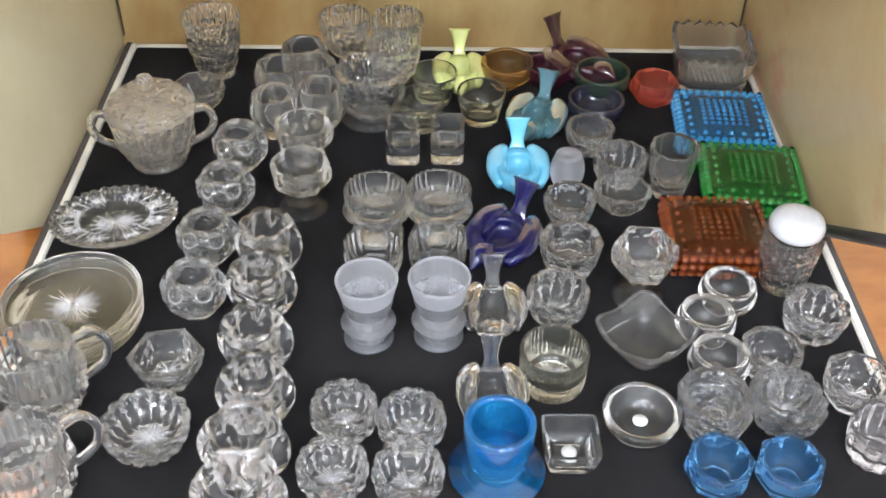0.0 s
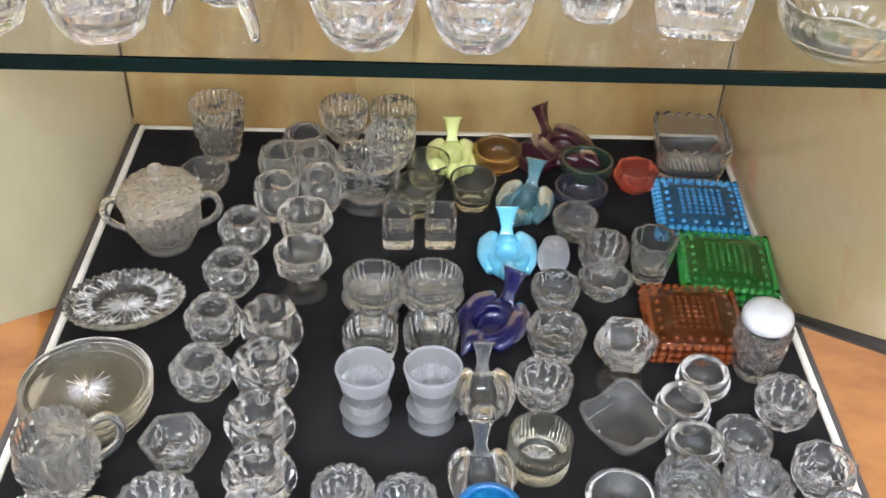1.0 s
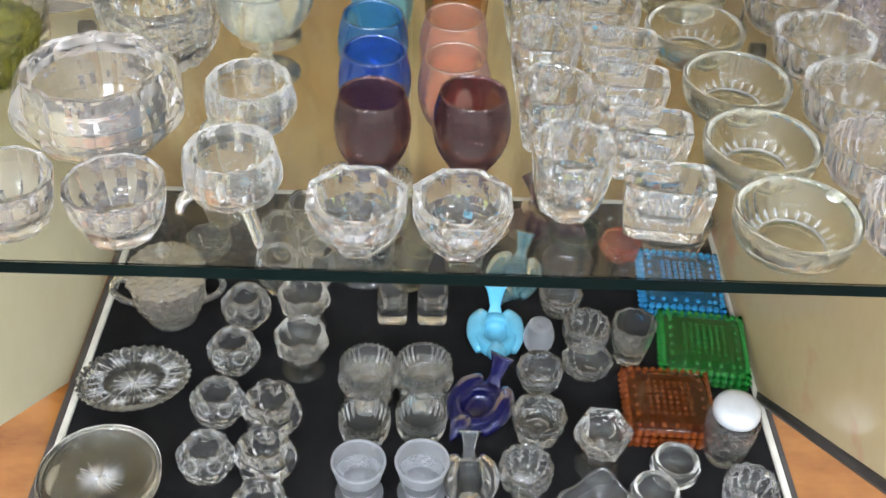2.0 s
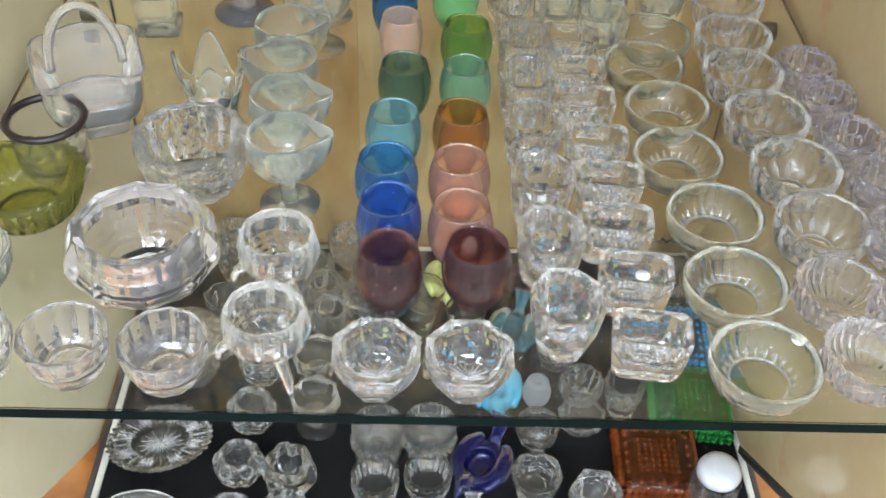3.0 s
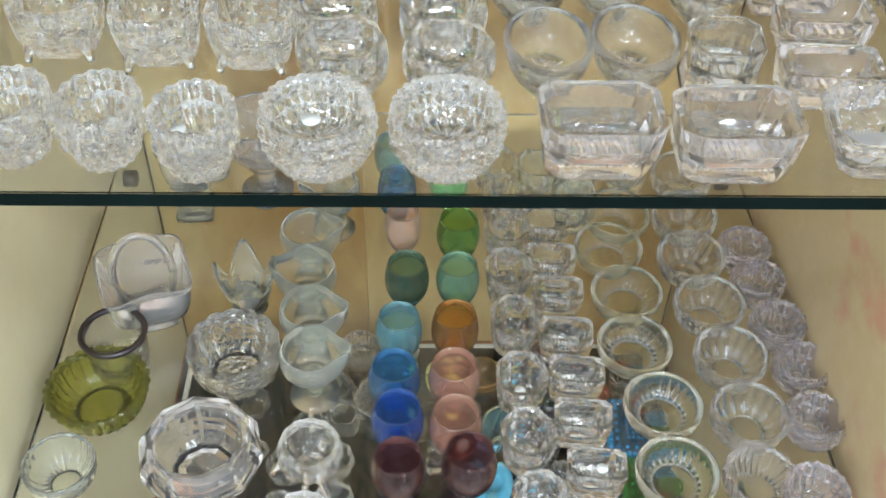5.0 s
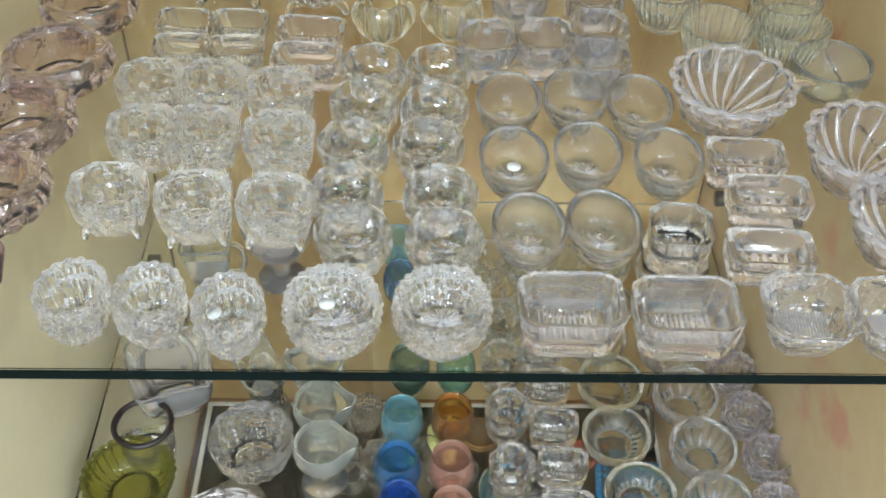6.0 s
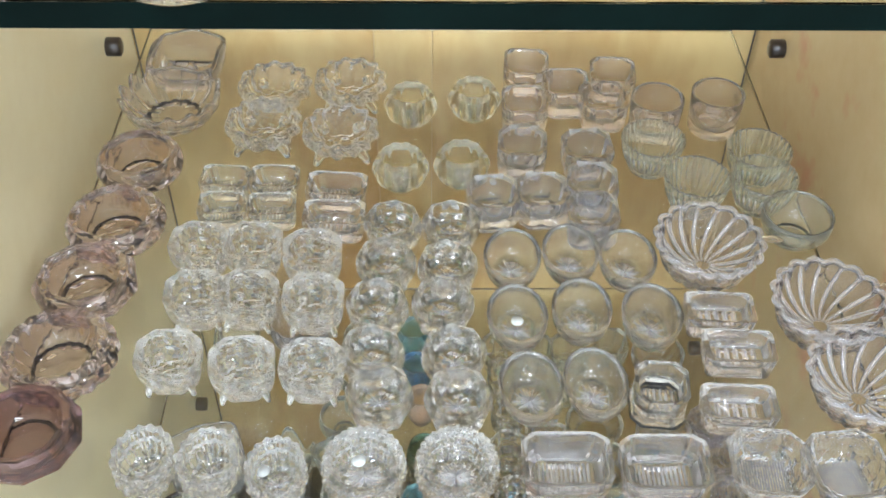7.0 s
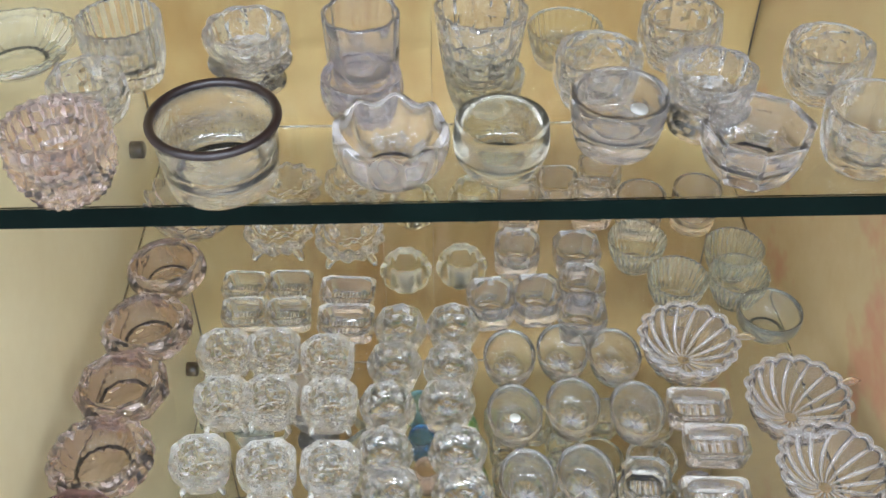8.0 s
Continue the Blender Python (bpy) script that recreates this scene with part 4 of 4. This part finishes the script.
put(cauldron(0.0468, 0.0415), Z1, "three-legged clear glass cauldron salt", "salt cellar", "three-legged cauldron salts", [(-0.0785, 0.4349, 90), (-0.0785, 0.3749, 90)])
put(shell_seat(0.0480, 0.0560), Z1, "pale greenish glass salt with four tall petals", "salt cellar", "", [(-0.1425, 0.602, 10)])
put(square_vase(0.0480, 0.0820), Z1, "pale clear square glass vase with a handle", "vase", "", [(-0.2060, 0.722, 4)])
put(footed(0.0720, 0.0860, PALELILAC, "lilac_goblet", .62, .68, .22, foot=.5, belly=1.0, bz=.3, rim=1, wall=.07, outer=("lobe",10,.04), seg=80), Z1, "pale lilac tinted glass goblet on a round foot", "goblet", "", [(-0.1420, 0.7480)])
put(spouted(0.0473, 0.0564), Z1, "pale clear footed cup with pouring spout", "cup", "column of spouted cups", [(-0.0747, 0.7466, 0), (-0.0775, 0.6978, 180), (-0.0929, 0.6413, 10), (-0.0919, 0.5953, 175), (-0.0852, 0.5522, 0), (-0.0814, 0.5092, 0)])
put(roly(0.0409, 0.0436, SKY), Z1, "pale blue frosted roly-poly glass cup in a coloured row", "cup", "", [(-0.0232, 0.7675)])
put(roly(0.0380, 0.0436, BLUE), Z1, "blue roly-poly glass cup in a coloured row", "cup", "", [(-0.0203, 0.7182)])
put(roly(0.0351, 0.0436, PEACH), Z1, "peach frosted roly-poly glass cup in a coloured row", "cup", "", [(-0.0145, 0.6746)])
put(roly(0.0400, 0.0436, GREEN), Z1, "dark bottle-green roly-poly glass cup in a coloured row", "cup", "", [(-0.0106, 0.6107)])
put(roly(0.0400, 0.0436, SKY), Z1, "pale blue roly-poly glass cup in a coloured row", "cup", "", [(-0.0165, 0.5526)])
put(roly(0.0429, 0.0436, BLUE), Z1, "bright blue roly-poly glass cup in a coloured row", "cup", "", [(-0.0194, 0.5033)])
put(roly(0.0419, 0.0436, COBALT), Z1, "cobalt blue roly-poly glass cup in a coloured row", "cup", "", [(-0.0165, 0.4646)])
put(roly(0.0419, 0.0436, PLUM), Z1, "plum purple roly-poly glass cup in a coloured row", "cup", "", [(-0.0155, 0.422)])
put(roly(0.0400, 0.0436, LIME), Z1, "lime green roly-poly glass cup in a coloured row", "cup", "", [(0.0271, 0.7346)])
put(roly(0.0409, 0.0436, GRASS), Z1, "olive green roly-poly glass cup in a coloured row", "cup", "", [(0.0339, 0.6649)])
put(roly(0.0390, 0.0436, MINT), Z1, "mint green roly-poly glass cup in a coloured row", "cup", "", [(0.0319, 0.6098)])
put(roly(0.0409, 0.0436, AMBER), Z1, "amber brown roly-poly glass cup in a coloured row", "cup", "", [(0.0281, 0.5546)])
put(roly(0.0419, 0.0436, SALMON), Z1, "salmon pink roly-poly glass cup in a coloured row", "cup", "", [(0.0261, 0.5042)])
put(roly(0.0419, 0.0436, SALMON), Z1, "orange-pink roly-poly glass cup in a coloured row", "cup", "", [(0.0261, 0.4597)])
put(roly(0.0429, 0.0436, PLUM), Z1, "dark plum roly-poly glass cup in a coloured row", "cup", "", [(0.0348, 0.4258)])
put(salt(0.0490, 0.0276, BRIGHT, foot=.6, belly=.9, rim=1.02, wall=.22, floor=.2, outer=("poly",8), inner=("round",), flat=True, star=12, star_rays=12), Z1, "octagonal cut crystal salt with star base", "salt cellar", "pair of octagonal crystal salts", [(-0.0195, 0.3604, 22.5), (0.0292, 0.3604, 22.5)])
row = put(salt(0.0395, 0.0370, BRIGHT, "tub_salt", asp=1.1, foot=.74, belly=.95, rim=1, wall=.16, floor=.2, star_rays=8, outer=("box",1.4), inner=("round",), flat=True), Z1, "clear cut-cornered crystal tub salt", "salt cellar", "column of crystal tub salts", [(0.0713, 0.7474), (0.0752, 0.7074), (0.0762, 0.6654), (0.0743, 0.6145), (0.0762, 0.5598), (0.0772, 0.5012), (0.0782, 0.4475), (0.0831, 0.3937)])
sticker_at(row, 0.076, 0.492, Z1 + 0.026)
row = put(salt(0.0428, 0.0311, BRIGHT, "oblong_salt", foot=.85, belly=.95, rim=1, wall=.17, floor=.3, outer=("box",1.75), inner=("box",1.6), asp=.62, flat=True, hatch=9), Z1, "oblong clear cut crystal salt cellar", "salt cellar", "column of oblong crystal salts", [(0.1122, 0.6789, -4), (0.1122, 0.6354, -4), (0.1141, 0.5957, -5), (0.117, 0.5503, -5), (0.1209, 0.5097, -6), (0.1209, 0.4681, -6), (0.1257, 0.4245, -7), (0.1277, 0.3771, -7)])
sticker_at(row, 0.13, 0.424, Z1 + 0.024)
put(salt(0.0380, 0.0359, MIST, "stacked_salt", foot=.8, belly=1, rim=1, wall=.12, outer=("box",1.6), inner=("round",), flat=True), Z1, "pale clear square salt at the back of the shelf", "salt cellar", "pale square salts at the back", [(0.1102, 0.746), (0.145, 0.7451), (0.1933, 0.7538), (0.1392, 0.7045)])
row = put(salt(0.0607, 0.0220, LEMON, "rib_dish", petals=22, foot=.66, belly=1.0, bz=.25, rim=1, wall=.09, floor=.2, deep=.86, flr=.56, inner=("rib",24,.006), seg=96), Z1, "shallow round clear dish with radial ribs inside", "dish", "column of shallow rib dishes", [(0.1782, 0.6971), (0.1655, 0.6552), (0.1743, 0.6017), (0.1723, 0.5442), (0.185, 0.4848), (0.185, 0.4245), (0.1879, 0.3641)])
sticker_at(row, 0.211, 0.382, Z1 + 0.018)
put(salt(0.0583, 0.0290, CLEAR, "round_bowl_salt", petals=13, foot=.55, belly=1.05, bz=.25, flr=.45, deep=.95, rim=1, wall=.1, floor=.2, inner=("rib",18,.02), seg=96), Z1, "round clear glass bowl with pressed pattern", "bowl", "column of round clear bowls", [(0.2452, 0.7443), (0.2385, 0.6903), (0.2346, 0.6391), (0.2395, 0.584), (0.2452, 0.528), (0.2472, 0.4711)])
put(salt(0.0529, 0.0258, PINKISH, "swirl_bowl", foot=.6, belly=1.1, rim=.98, wall=.1, outer=("swirl",26,.03,3), inner=("swirl",26,.03,3), seg=130), Z1, "pinkish clear swirl-ribbed glass bowl", "bowl", "pinkish swirl bowls", [(0.2438, 0.4182), (0.2467, 0.3675)])
put(salt(0.0459, 0.0299, LILAC, foot=.6, belly=1.1, rim=.95, wall=.15, outer=("diamond",9,.05,8), seg=90, flat=True), Z1, "lilac-grey diamond-cut glass salt cellar", "salt cellar", "column of lilac cut salts", [(0.2841, 0.6515), (0.287, 0.6117), (0.2919, 0.5642), (0.3006, 0.5187), (0.2967, 0.4682), (0.2802, 0.4052)])
put(salt(0.0618, 0.0307, PINKISH, "square_pink_salt", foot=.8, belly=1, rim=1, wall=.12, outer=("square",6), inner=("square",6), seg=64, wave=(4,.08)), Z2, "pinkish clear square glass dish", "dish", "", [(-0.2194, 0.7833)])
put(salt(0.0843, 0.0276, PINKISH, "crown_bowl", foot=.6, belly=.95, rim=1, wall=.1, outer=("lobe",14,.08), inner=("lobe",14,.06), seg=112, flat=True, wave=(14,.14)), Z2, "pinkish glass bowl with jagged crown rim", "bowl", "", [(-0.2234, 0.724)])
put(salt(0.0696, 0.0261, MAUVE, "mauve_bowl", foot=.62, belly=1.2, bz=.42, rim=.84, wall=.16, floor=.2, flr=.62, outer=("round",)), Z2, "mauve-tinted plain round glass bowl by the cabinet side", "bowl", "", [(-0.2352, 0.647)])
put(salt(0.0745, 0.0261, MAUVE, "mauve_bowl", foot=.62, belly=1.2, bz=.42, rim=.84, wall=.16, floor=.2, flr=.62, outer=("diamond",12,.02,10), seg=96), Z2, "mauve-tinted pressed glass bowl by the cabinet side", "bowl", "", [(-0.2391, 0.5777)])
put(salt(0.0755, 0.0261, MAUVE, "mauve_bowl", foot=.62, belly=1.2, bz=.42, rim=.84, wall=.16, floor=.2, flr=.62, outer=("poly",9), inner=("poly",9), flat=True, seg=54), Z2, "mauve-tinted faceted glass bowl by the cabinet side", "bowl", "", [(-0.2469, 0.5153)])
put(salt(0.0784, 0.0261, MAUVE, "mauve_bowl", foot=.62, belly=1.2, bz=.42, rim=.84, wall=.16, floor=.2, flr=.62, outer=("lobe",18,.05), inner=("rib",18,.02), seg=108), Z2, "mauve-tinted ribbed glass bowl by the cabinet side", "bowl", "", [(-0.2489, 0.4499)])
put(salt(0.0735, 0.0261, DARKMAUVE, "mauve_bowl", foot=.62, belly=1.2, bz=.42, rim=.84, wall=.16, floor=.2, flr=.62, outer=("poly",10), flat=True, seg=60), Z2, "mauve-tinted thick dark glass bowl by the cabinet side", "bowl", "", [(-0.2547, 0.3875)])
put(legged(0.0598, 0.0261, CUT, "swirl_bowl", lift=.15, foot=.5, belly=1.15, rim=.95, wall=.1, outer=("swirl",12,.08,4), inner=("swirl",12,.07,4), seg=96), Z2, "clear swirl-ribbed glass bowl on small feet", "bowl", "clear swirl bowls", [(-0.1385, 0.7445), (-0.1424, 0.6919), (-0.0741, 0.7504), (-0.079, 0.6821)])
put(salt(0.0461, 0.0307, LEMON, "melon_salt", foot=.5, belly=1.3, bz=.5, rim=.72, wall=.1, floor=.15, outer=("lobe",10,.07), inner=("lobe",10,.05), seg=80), Z2, "yellowish melon-ribbed round glass salt", "salt cellar", "melon-ribbed salts", [(-0.0224, 0.7209), (0.0312, 0.7287), (-0.0293, 0.638), (0.0185, 0.6419)])
put(salt(0.0392, 0.0276, PINKISH, "block_salt", foot=.9, belly=1, rim=1, wall=.16, floor=.25, outer=("box",1.7), inner=("box",1.6), flat=True), Z2, "square clear glass block salt at the back", "salt cellar", "square block salts at the back", [(0.078, 0.7718), (0.0732, 0.7162), (0.1102, 0.7415), (0.1395, 0.722), (0.1522, 0.7591)])
row = put(salt(0.0392, 0.0276, SMOKE, "smoky_salt", foot=.9, belly=1, rim=1, wall=.16, floor=.25, outer=("box",1.6), inner=("round",), flat=True), Z2, "smoky grey-violet square glass salt", "salt cellar", "smoky square salts", [(0.0673, 0.6606), (0.041, 0.5991, 6), (0.079, 0.6021), (0.119, 0.6567), (0.118, 0.6147), (0.1141, 0.5796)])
sticker_at(row, 0.044, 0.628, Z2 + 0.012)
put(salt(0.0510, 0.0307, MIST, "ribbed_cup", foot=.65, belly=.85, rim=1, wall=.07, floor=.1, outer=("rib",30,.02), inner=("rib",30,.05), seg=150), Z2, "pale clear cup with fine upright ribs", "cup", "finely ribbed cups", [(0.1716, 0.6605), (0.198, 0.6127), (0.2536, 0.6478), (0.2497, 0.6146)])
put(salt(0.0529, 0.0261, MIST, "smooth_cup", foot=.6, belly=1.1, rim=.98, wall=.07, floor=.1), Z2, "pale misty glass cup leaning towards the side", "cup", "", [(0.2673, 0.5767)])
put(salt(0.0441, 0.0369, PINKISH, "straight_jar", foot=.9, belly=.98, rim=1, wall=.1, floor=.12), Z2, "small straight clear glass jar", "jar", "small straight jars", [(0.1813, 0.706), (0.233, 0.7129)])
put(lattice_dish(0.0790, 0.034), Z2, "round clear dish with scalloped rim and curved ribs", "dish", "scalloped rib dishes", [(0.1918, 0.54, 10), (0.2617, 0.4814, 25), (0.2692, 0.4181, -8)])
put(salt(0.0375, 0.0195, GREY, "hatched_salt", foot=.85, belly=1, rim=1, wall=.18, floor=.3, outer=("box",1.75), inner=("box",1.65), asp=.7, flat=True, hatch=9), Z2, "small oblong hatched clear glass salt", "salt cellar", "small hatched salts", [(-0.1652, 0.6266), (-0.1269, 0.6266), (-0.1623, 0.5951), (-0.1259, 0.5941)])
put(salt(0.0464, 0.0222, PINKISH, "hatched_salt", foot=.85, belly=1, rim=1, wall=.18, floor=.3, outer=("box",1.75), inner=("box",1.65), asp=.6, flat=True, hatch=9), Z2, "oblong pinkish hatched glass salt", "salt cellar", "oblong hatched salts", [(-0.0778, 0.6143), (-0.0778, 0.5819)])
put(legged(0.0418, 0.0304, CUT, lift=.14, foot=.8, belly=1.02, rim=1, wall=.18, floor=.25, outer=("box",1.5), inner=("lobe",8,.1), flat=True, asp=.92), Z2, "clear cut tub salt on four little feet", "salt cellar", "tub salts on little feet", [(-0.1707, 0.5435), (-0.1326, 0.5435), (-0.0897, 0.5356), (-0.1658, 0.4947), (-0.1307, 0.4947), (-0.0858, 0.4908), (-0.1746, 0.4401), (-0.1268, 0.4342), (-0.0819, 0.4323)])
put(salt(0.0441, 0.0246, BRIGHT, "panel_salt", foot=.85, belly=1.05, rim=.95, wall=.18, floor=.3, star_rays=8, outer=("poly",8), inner=("box",1.5), flat=True), Z2, "eight-sided clear crystal salt cellar", "salt cellar", "two columns of crystal salts", [(-0.0341, 0.5719), (0.0088, 0.5719), (-0.038, 0.5329), (0.0059, 0.529), (-0.0429, 0.4909), (0.002, 0.4929), (-0.0449, 0.448), (0.0088, 0.448), (-0.039, 0.4149), (0.0107, 0.4119)])
row = put(salt(0.0496, 0.0276, CUT, "round_cut_salt", foot=.75, belly=1.1, rim=.95, wall=.2, floor=.3, star_rays=14, outer=("diamond",14,.04,9), seg=112, flat=True, star=14), Z2, "round heavily cut crystal salt with sticker", "salt cellar", "pair of round cut salts", [(-0.0463, 0.3595), (0.0087, 0.3595)])
sticker_at(row, -0.05, 0.368, Z2 + 0.013)
row = put(salt(0.0414, 0.0235, CLEAR, "oval_salt", foot=.62, belly=1, rim=1, star_rays=12, wall=.11, floor=.15, asp=1.3, deep=.9, star=12), Z2, "oval plain clear glass salt cellar", "salt cellar", "oval clear salts", [(0.052, 0.536), (0.0942, 0.5409), (0.1344, 0.535), (0.052, 0.4791), (0.0962, 0.485), (0.1433, 0.4801), (0.0569, 0.4192), (0.0981, 0.4222)])
sticker_at(row, 0.053, 0.484, Z2 + 0.009)
put(salt(0.0363, 0.0261, CLEAR, "waisted_salt", foot=1, belly=.8, rim=.95, wall=.14, floor=.2, outer=("box",1.6), inner=("box",1.5), flat=True, hatch=6), Z2, "square clear waisted glass salt", "salt cellar", "", [(0.1395, 0.4177)])
put(salt(0.0474, 0.0195, PINKISH, "oblong_pink_salt", hatch=5, foot=.9, belly=.95, rim=1, wall=.16, floor=.3, outer=("box",1.85), inner=("square",4), asp=.6, flat=True), Z2, "oblong pinkish glass salt cellar", "salt cellar", "column of oblong pinkish salts", [(0.1918, 0.4879, -3), (0.1977, 0.4535, -3), (0.1878, 0.4073, -3)])
put(salt(0.0537, 0.0271, PINKISH, "oblong_box_salt", hatch=12, foot=.85, belly=.95, rim=1, wall=.14, floor=.2, outer=("box",1.7), inner=("box",1.75), asp=.72, flat=True), Z2, "oblong panelled clear glass salt at the shelf edge", "salt cellar", "oblong panelled salts", [(0.0737, 0.3602, 0), (0.1319, 0.3582, 0)])
put(salt(0.0477, 0.0240, CUT, "diamond_dish", foot=.6, belly=.8, rim=1, wall=.14, floor=.2, outer=("box",1.6), inner=("square",5), flat=True, hatch=18), Z2, "square clear crystal dish with cut corners", "dish", "square crystal dishes", [(0.1944, 0.36, -4), (0.2408, 0.3581, 6)])
row = put(salt(0.0359, 0.0295, CUT, "star_cut_salt", foot=.7, belly=1.1, rim=.95, wall=.15, floor=.2, star_rays=10, outer=("diamond",8,.06,7), seg=80, flat=True, asp=1.15, star=10), Z2, "star-cut clear crystal salt with sticker", "salt cellar", "star-cut crystal salts", [(-0.1765, 0.364), (-0.1379, 0.362), (-0.0974, 0.3553)])
sticker_at(row, -0.107, 0.362, Z2 + 0.012)
put(salt(0.0463, 0.0346, MAUVE, "pressed_mauve_bowl", foot=.75, belly=1.1, rim=.95, wall=.12, outer=("diamond",12,.05,12), seg=96, flat=True), Z3, "mauve pressed glass bowl with knobbly pattern", "bowl", "", [(-0.1705, 0.3616)])
put(ringed_cup(0.0581, 0.0323, ring=0.036), Z3, "clear glass dish with dark brown metal rim", "cup", "", [(-0.1029, 0.3666)])
put(salt(0.0521, 0.0261, PINKISH, "lotus_dish", petals=9, foot=.55, belly=1.1, rim=.98, wall=.14, floor=.2, inner=("lobe",8,.1), seg=96, wave=(8,.08)), Z3, "pinkish clear lotus-shaped glass dish", "dish", "", [(-0.0265, 0.3658)])
put(salt(0.0443, 0.0261, LEMON, "round_thick_salt", foot=.75, belly=1.1, rim=.95, wall=.14, floor=.2), Z3, "round thick yellowish clear glass salt", "salt cellar", "", [(0.0225, 0.3707)])
put(stickered(salt(0.0456, 0.0281, PINKISH, "pink_cup_salt", foot=.8, belly=1, rim=.98, wall=.12, floor=.25), .012, .012, .011), Z3, "pinkish clear glass cup with sticker inside", "cup", "", [(0.0773, 0.3874)])
put(salt(0.0512, 0.0261, PINKISH, "octagonal_salt", foot=.7, belly=.95, rim=1, wall=.16, floor=.25, outer=("poly",8), inner=("poly",8), flat=True), Z3, "octagonal thick clear glass salt", "salt cellar", "", [(0.1354, 0.3658)])
put(salt(0.0463, 0.0307, CLEAR, "panelled_cup", foot=.7, belly=1, rim=1, wall=.14, outer=("poly",10), flat=True, seg=60), Z3, "clear panelled thick glass cup", "cup", "", [(0.1883, 0.3706)])
put(footed(0.0424, 0.0323, CUT, "footed_cut_salt", .6, .8, .5, foot=.6, belly=1.1, rim=.98, wall=.14, outer=("lobe",9,.08), seg=72, flat=True), Z3, "clear cut salt on a heavy foot", "salt cellar", "clear cut salts on a foot", [(-0.098, 0.4431), (0.1216, 0.4)])
put(salt(0.0373, 0.0445, PINKISH, "straight_cup", foot=.9, belly=.95, rim=1, wall=.1, outer=("lobe",8,.05), seg=64), Z3, "pinkish straight clear glass cup", "cup", "", [(-0.0412, 0.4338)])
put(salt(0.0403, 0.0230, LILAC, "round_lilac_salt", foot=.7, belly=1.1, rim=.95, wall=.12), Z3, "round lilac-tinted glass salt", "salt cellar", "", [(-0.0412, 0.4139)])
put(salt(0.0442, 0.0488, CUT, "flared_tumbler", foot=.7, belly=.85, rim=1, wall=.12, outer=("lobe",12,.06), seg=96, flat=True), Z3, "flared clear cut-glass tumbler", "tumbler", "", [(0.0157, 0.4297)])
put(salt(0.0385, 0.0200, LEMON, "low_ribbed_cup", foot=.75, belly=.9, rim=1, wall=.1, outer=("rib",30,.02), seg=120), Z3, "low clear cup with upright ribs", "cup", "low ribbed cups", [(0.0177, 0.419), (0.0608, 0.4602)])
put(salt(0.0443, 0.0276, CUT, "thick_round_salt", foot=.75, belly=1.08, rim=.95, wall=.16, outer=("poly",12), flat=True), Z3, "thick round clear panelled salt", "salt cellar", "thick panelled salts", [(0.0726, 0.4227), (0.1863, 0.4276), (0.1196, 0.4589)])
put(salt(0.0413, 0.0346, CLEAR, "pleated_cup", foot=.8, belly=1, rim=1, wall=.1, outer=("rib",24,.025), seg=120), Z3, "clear pleated glass cup", "cup", "", [(-0.1608, 0.4488)])
put(salt(0.0394, 0.0261, CUT, "faceted_cup", foot=.6, belly=1.1, rim=.95, wall=.14, outer=("poly",7), flat=True, seg=56), Z3, "faceted clear glass cup with dark spots", "cup", "", [(-0.1697, 0.4119)])
put(salt(0.0661, 0.0154, MIST, "wide_dish", foot=.5, belly=.7, rim=1, wall=.1, outer=("lobe",24,.04), seg=96), Z3, "wide pale greenish clear glass dish", "dish", "", [(-0.2208, 0.4613)])
# -- end of glassware --
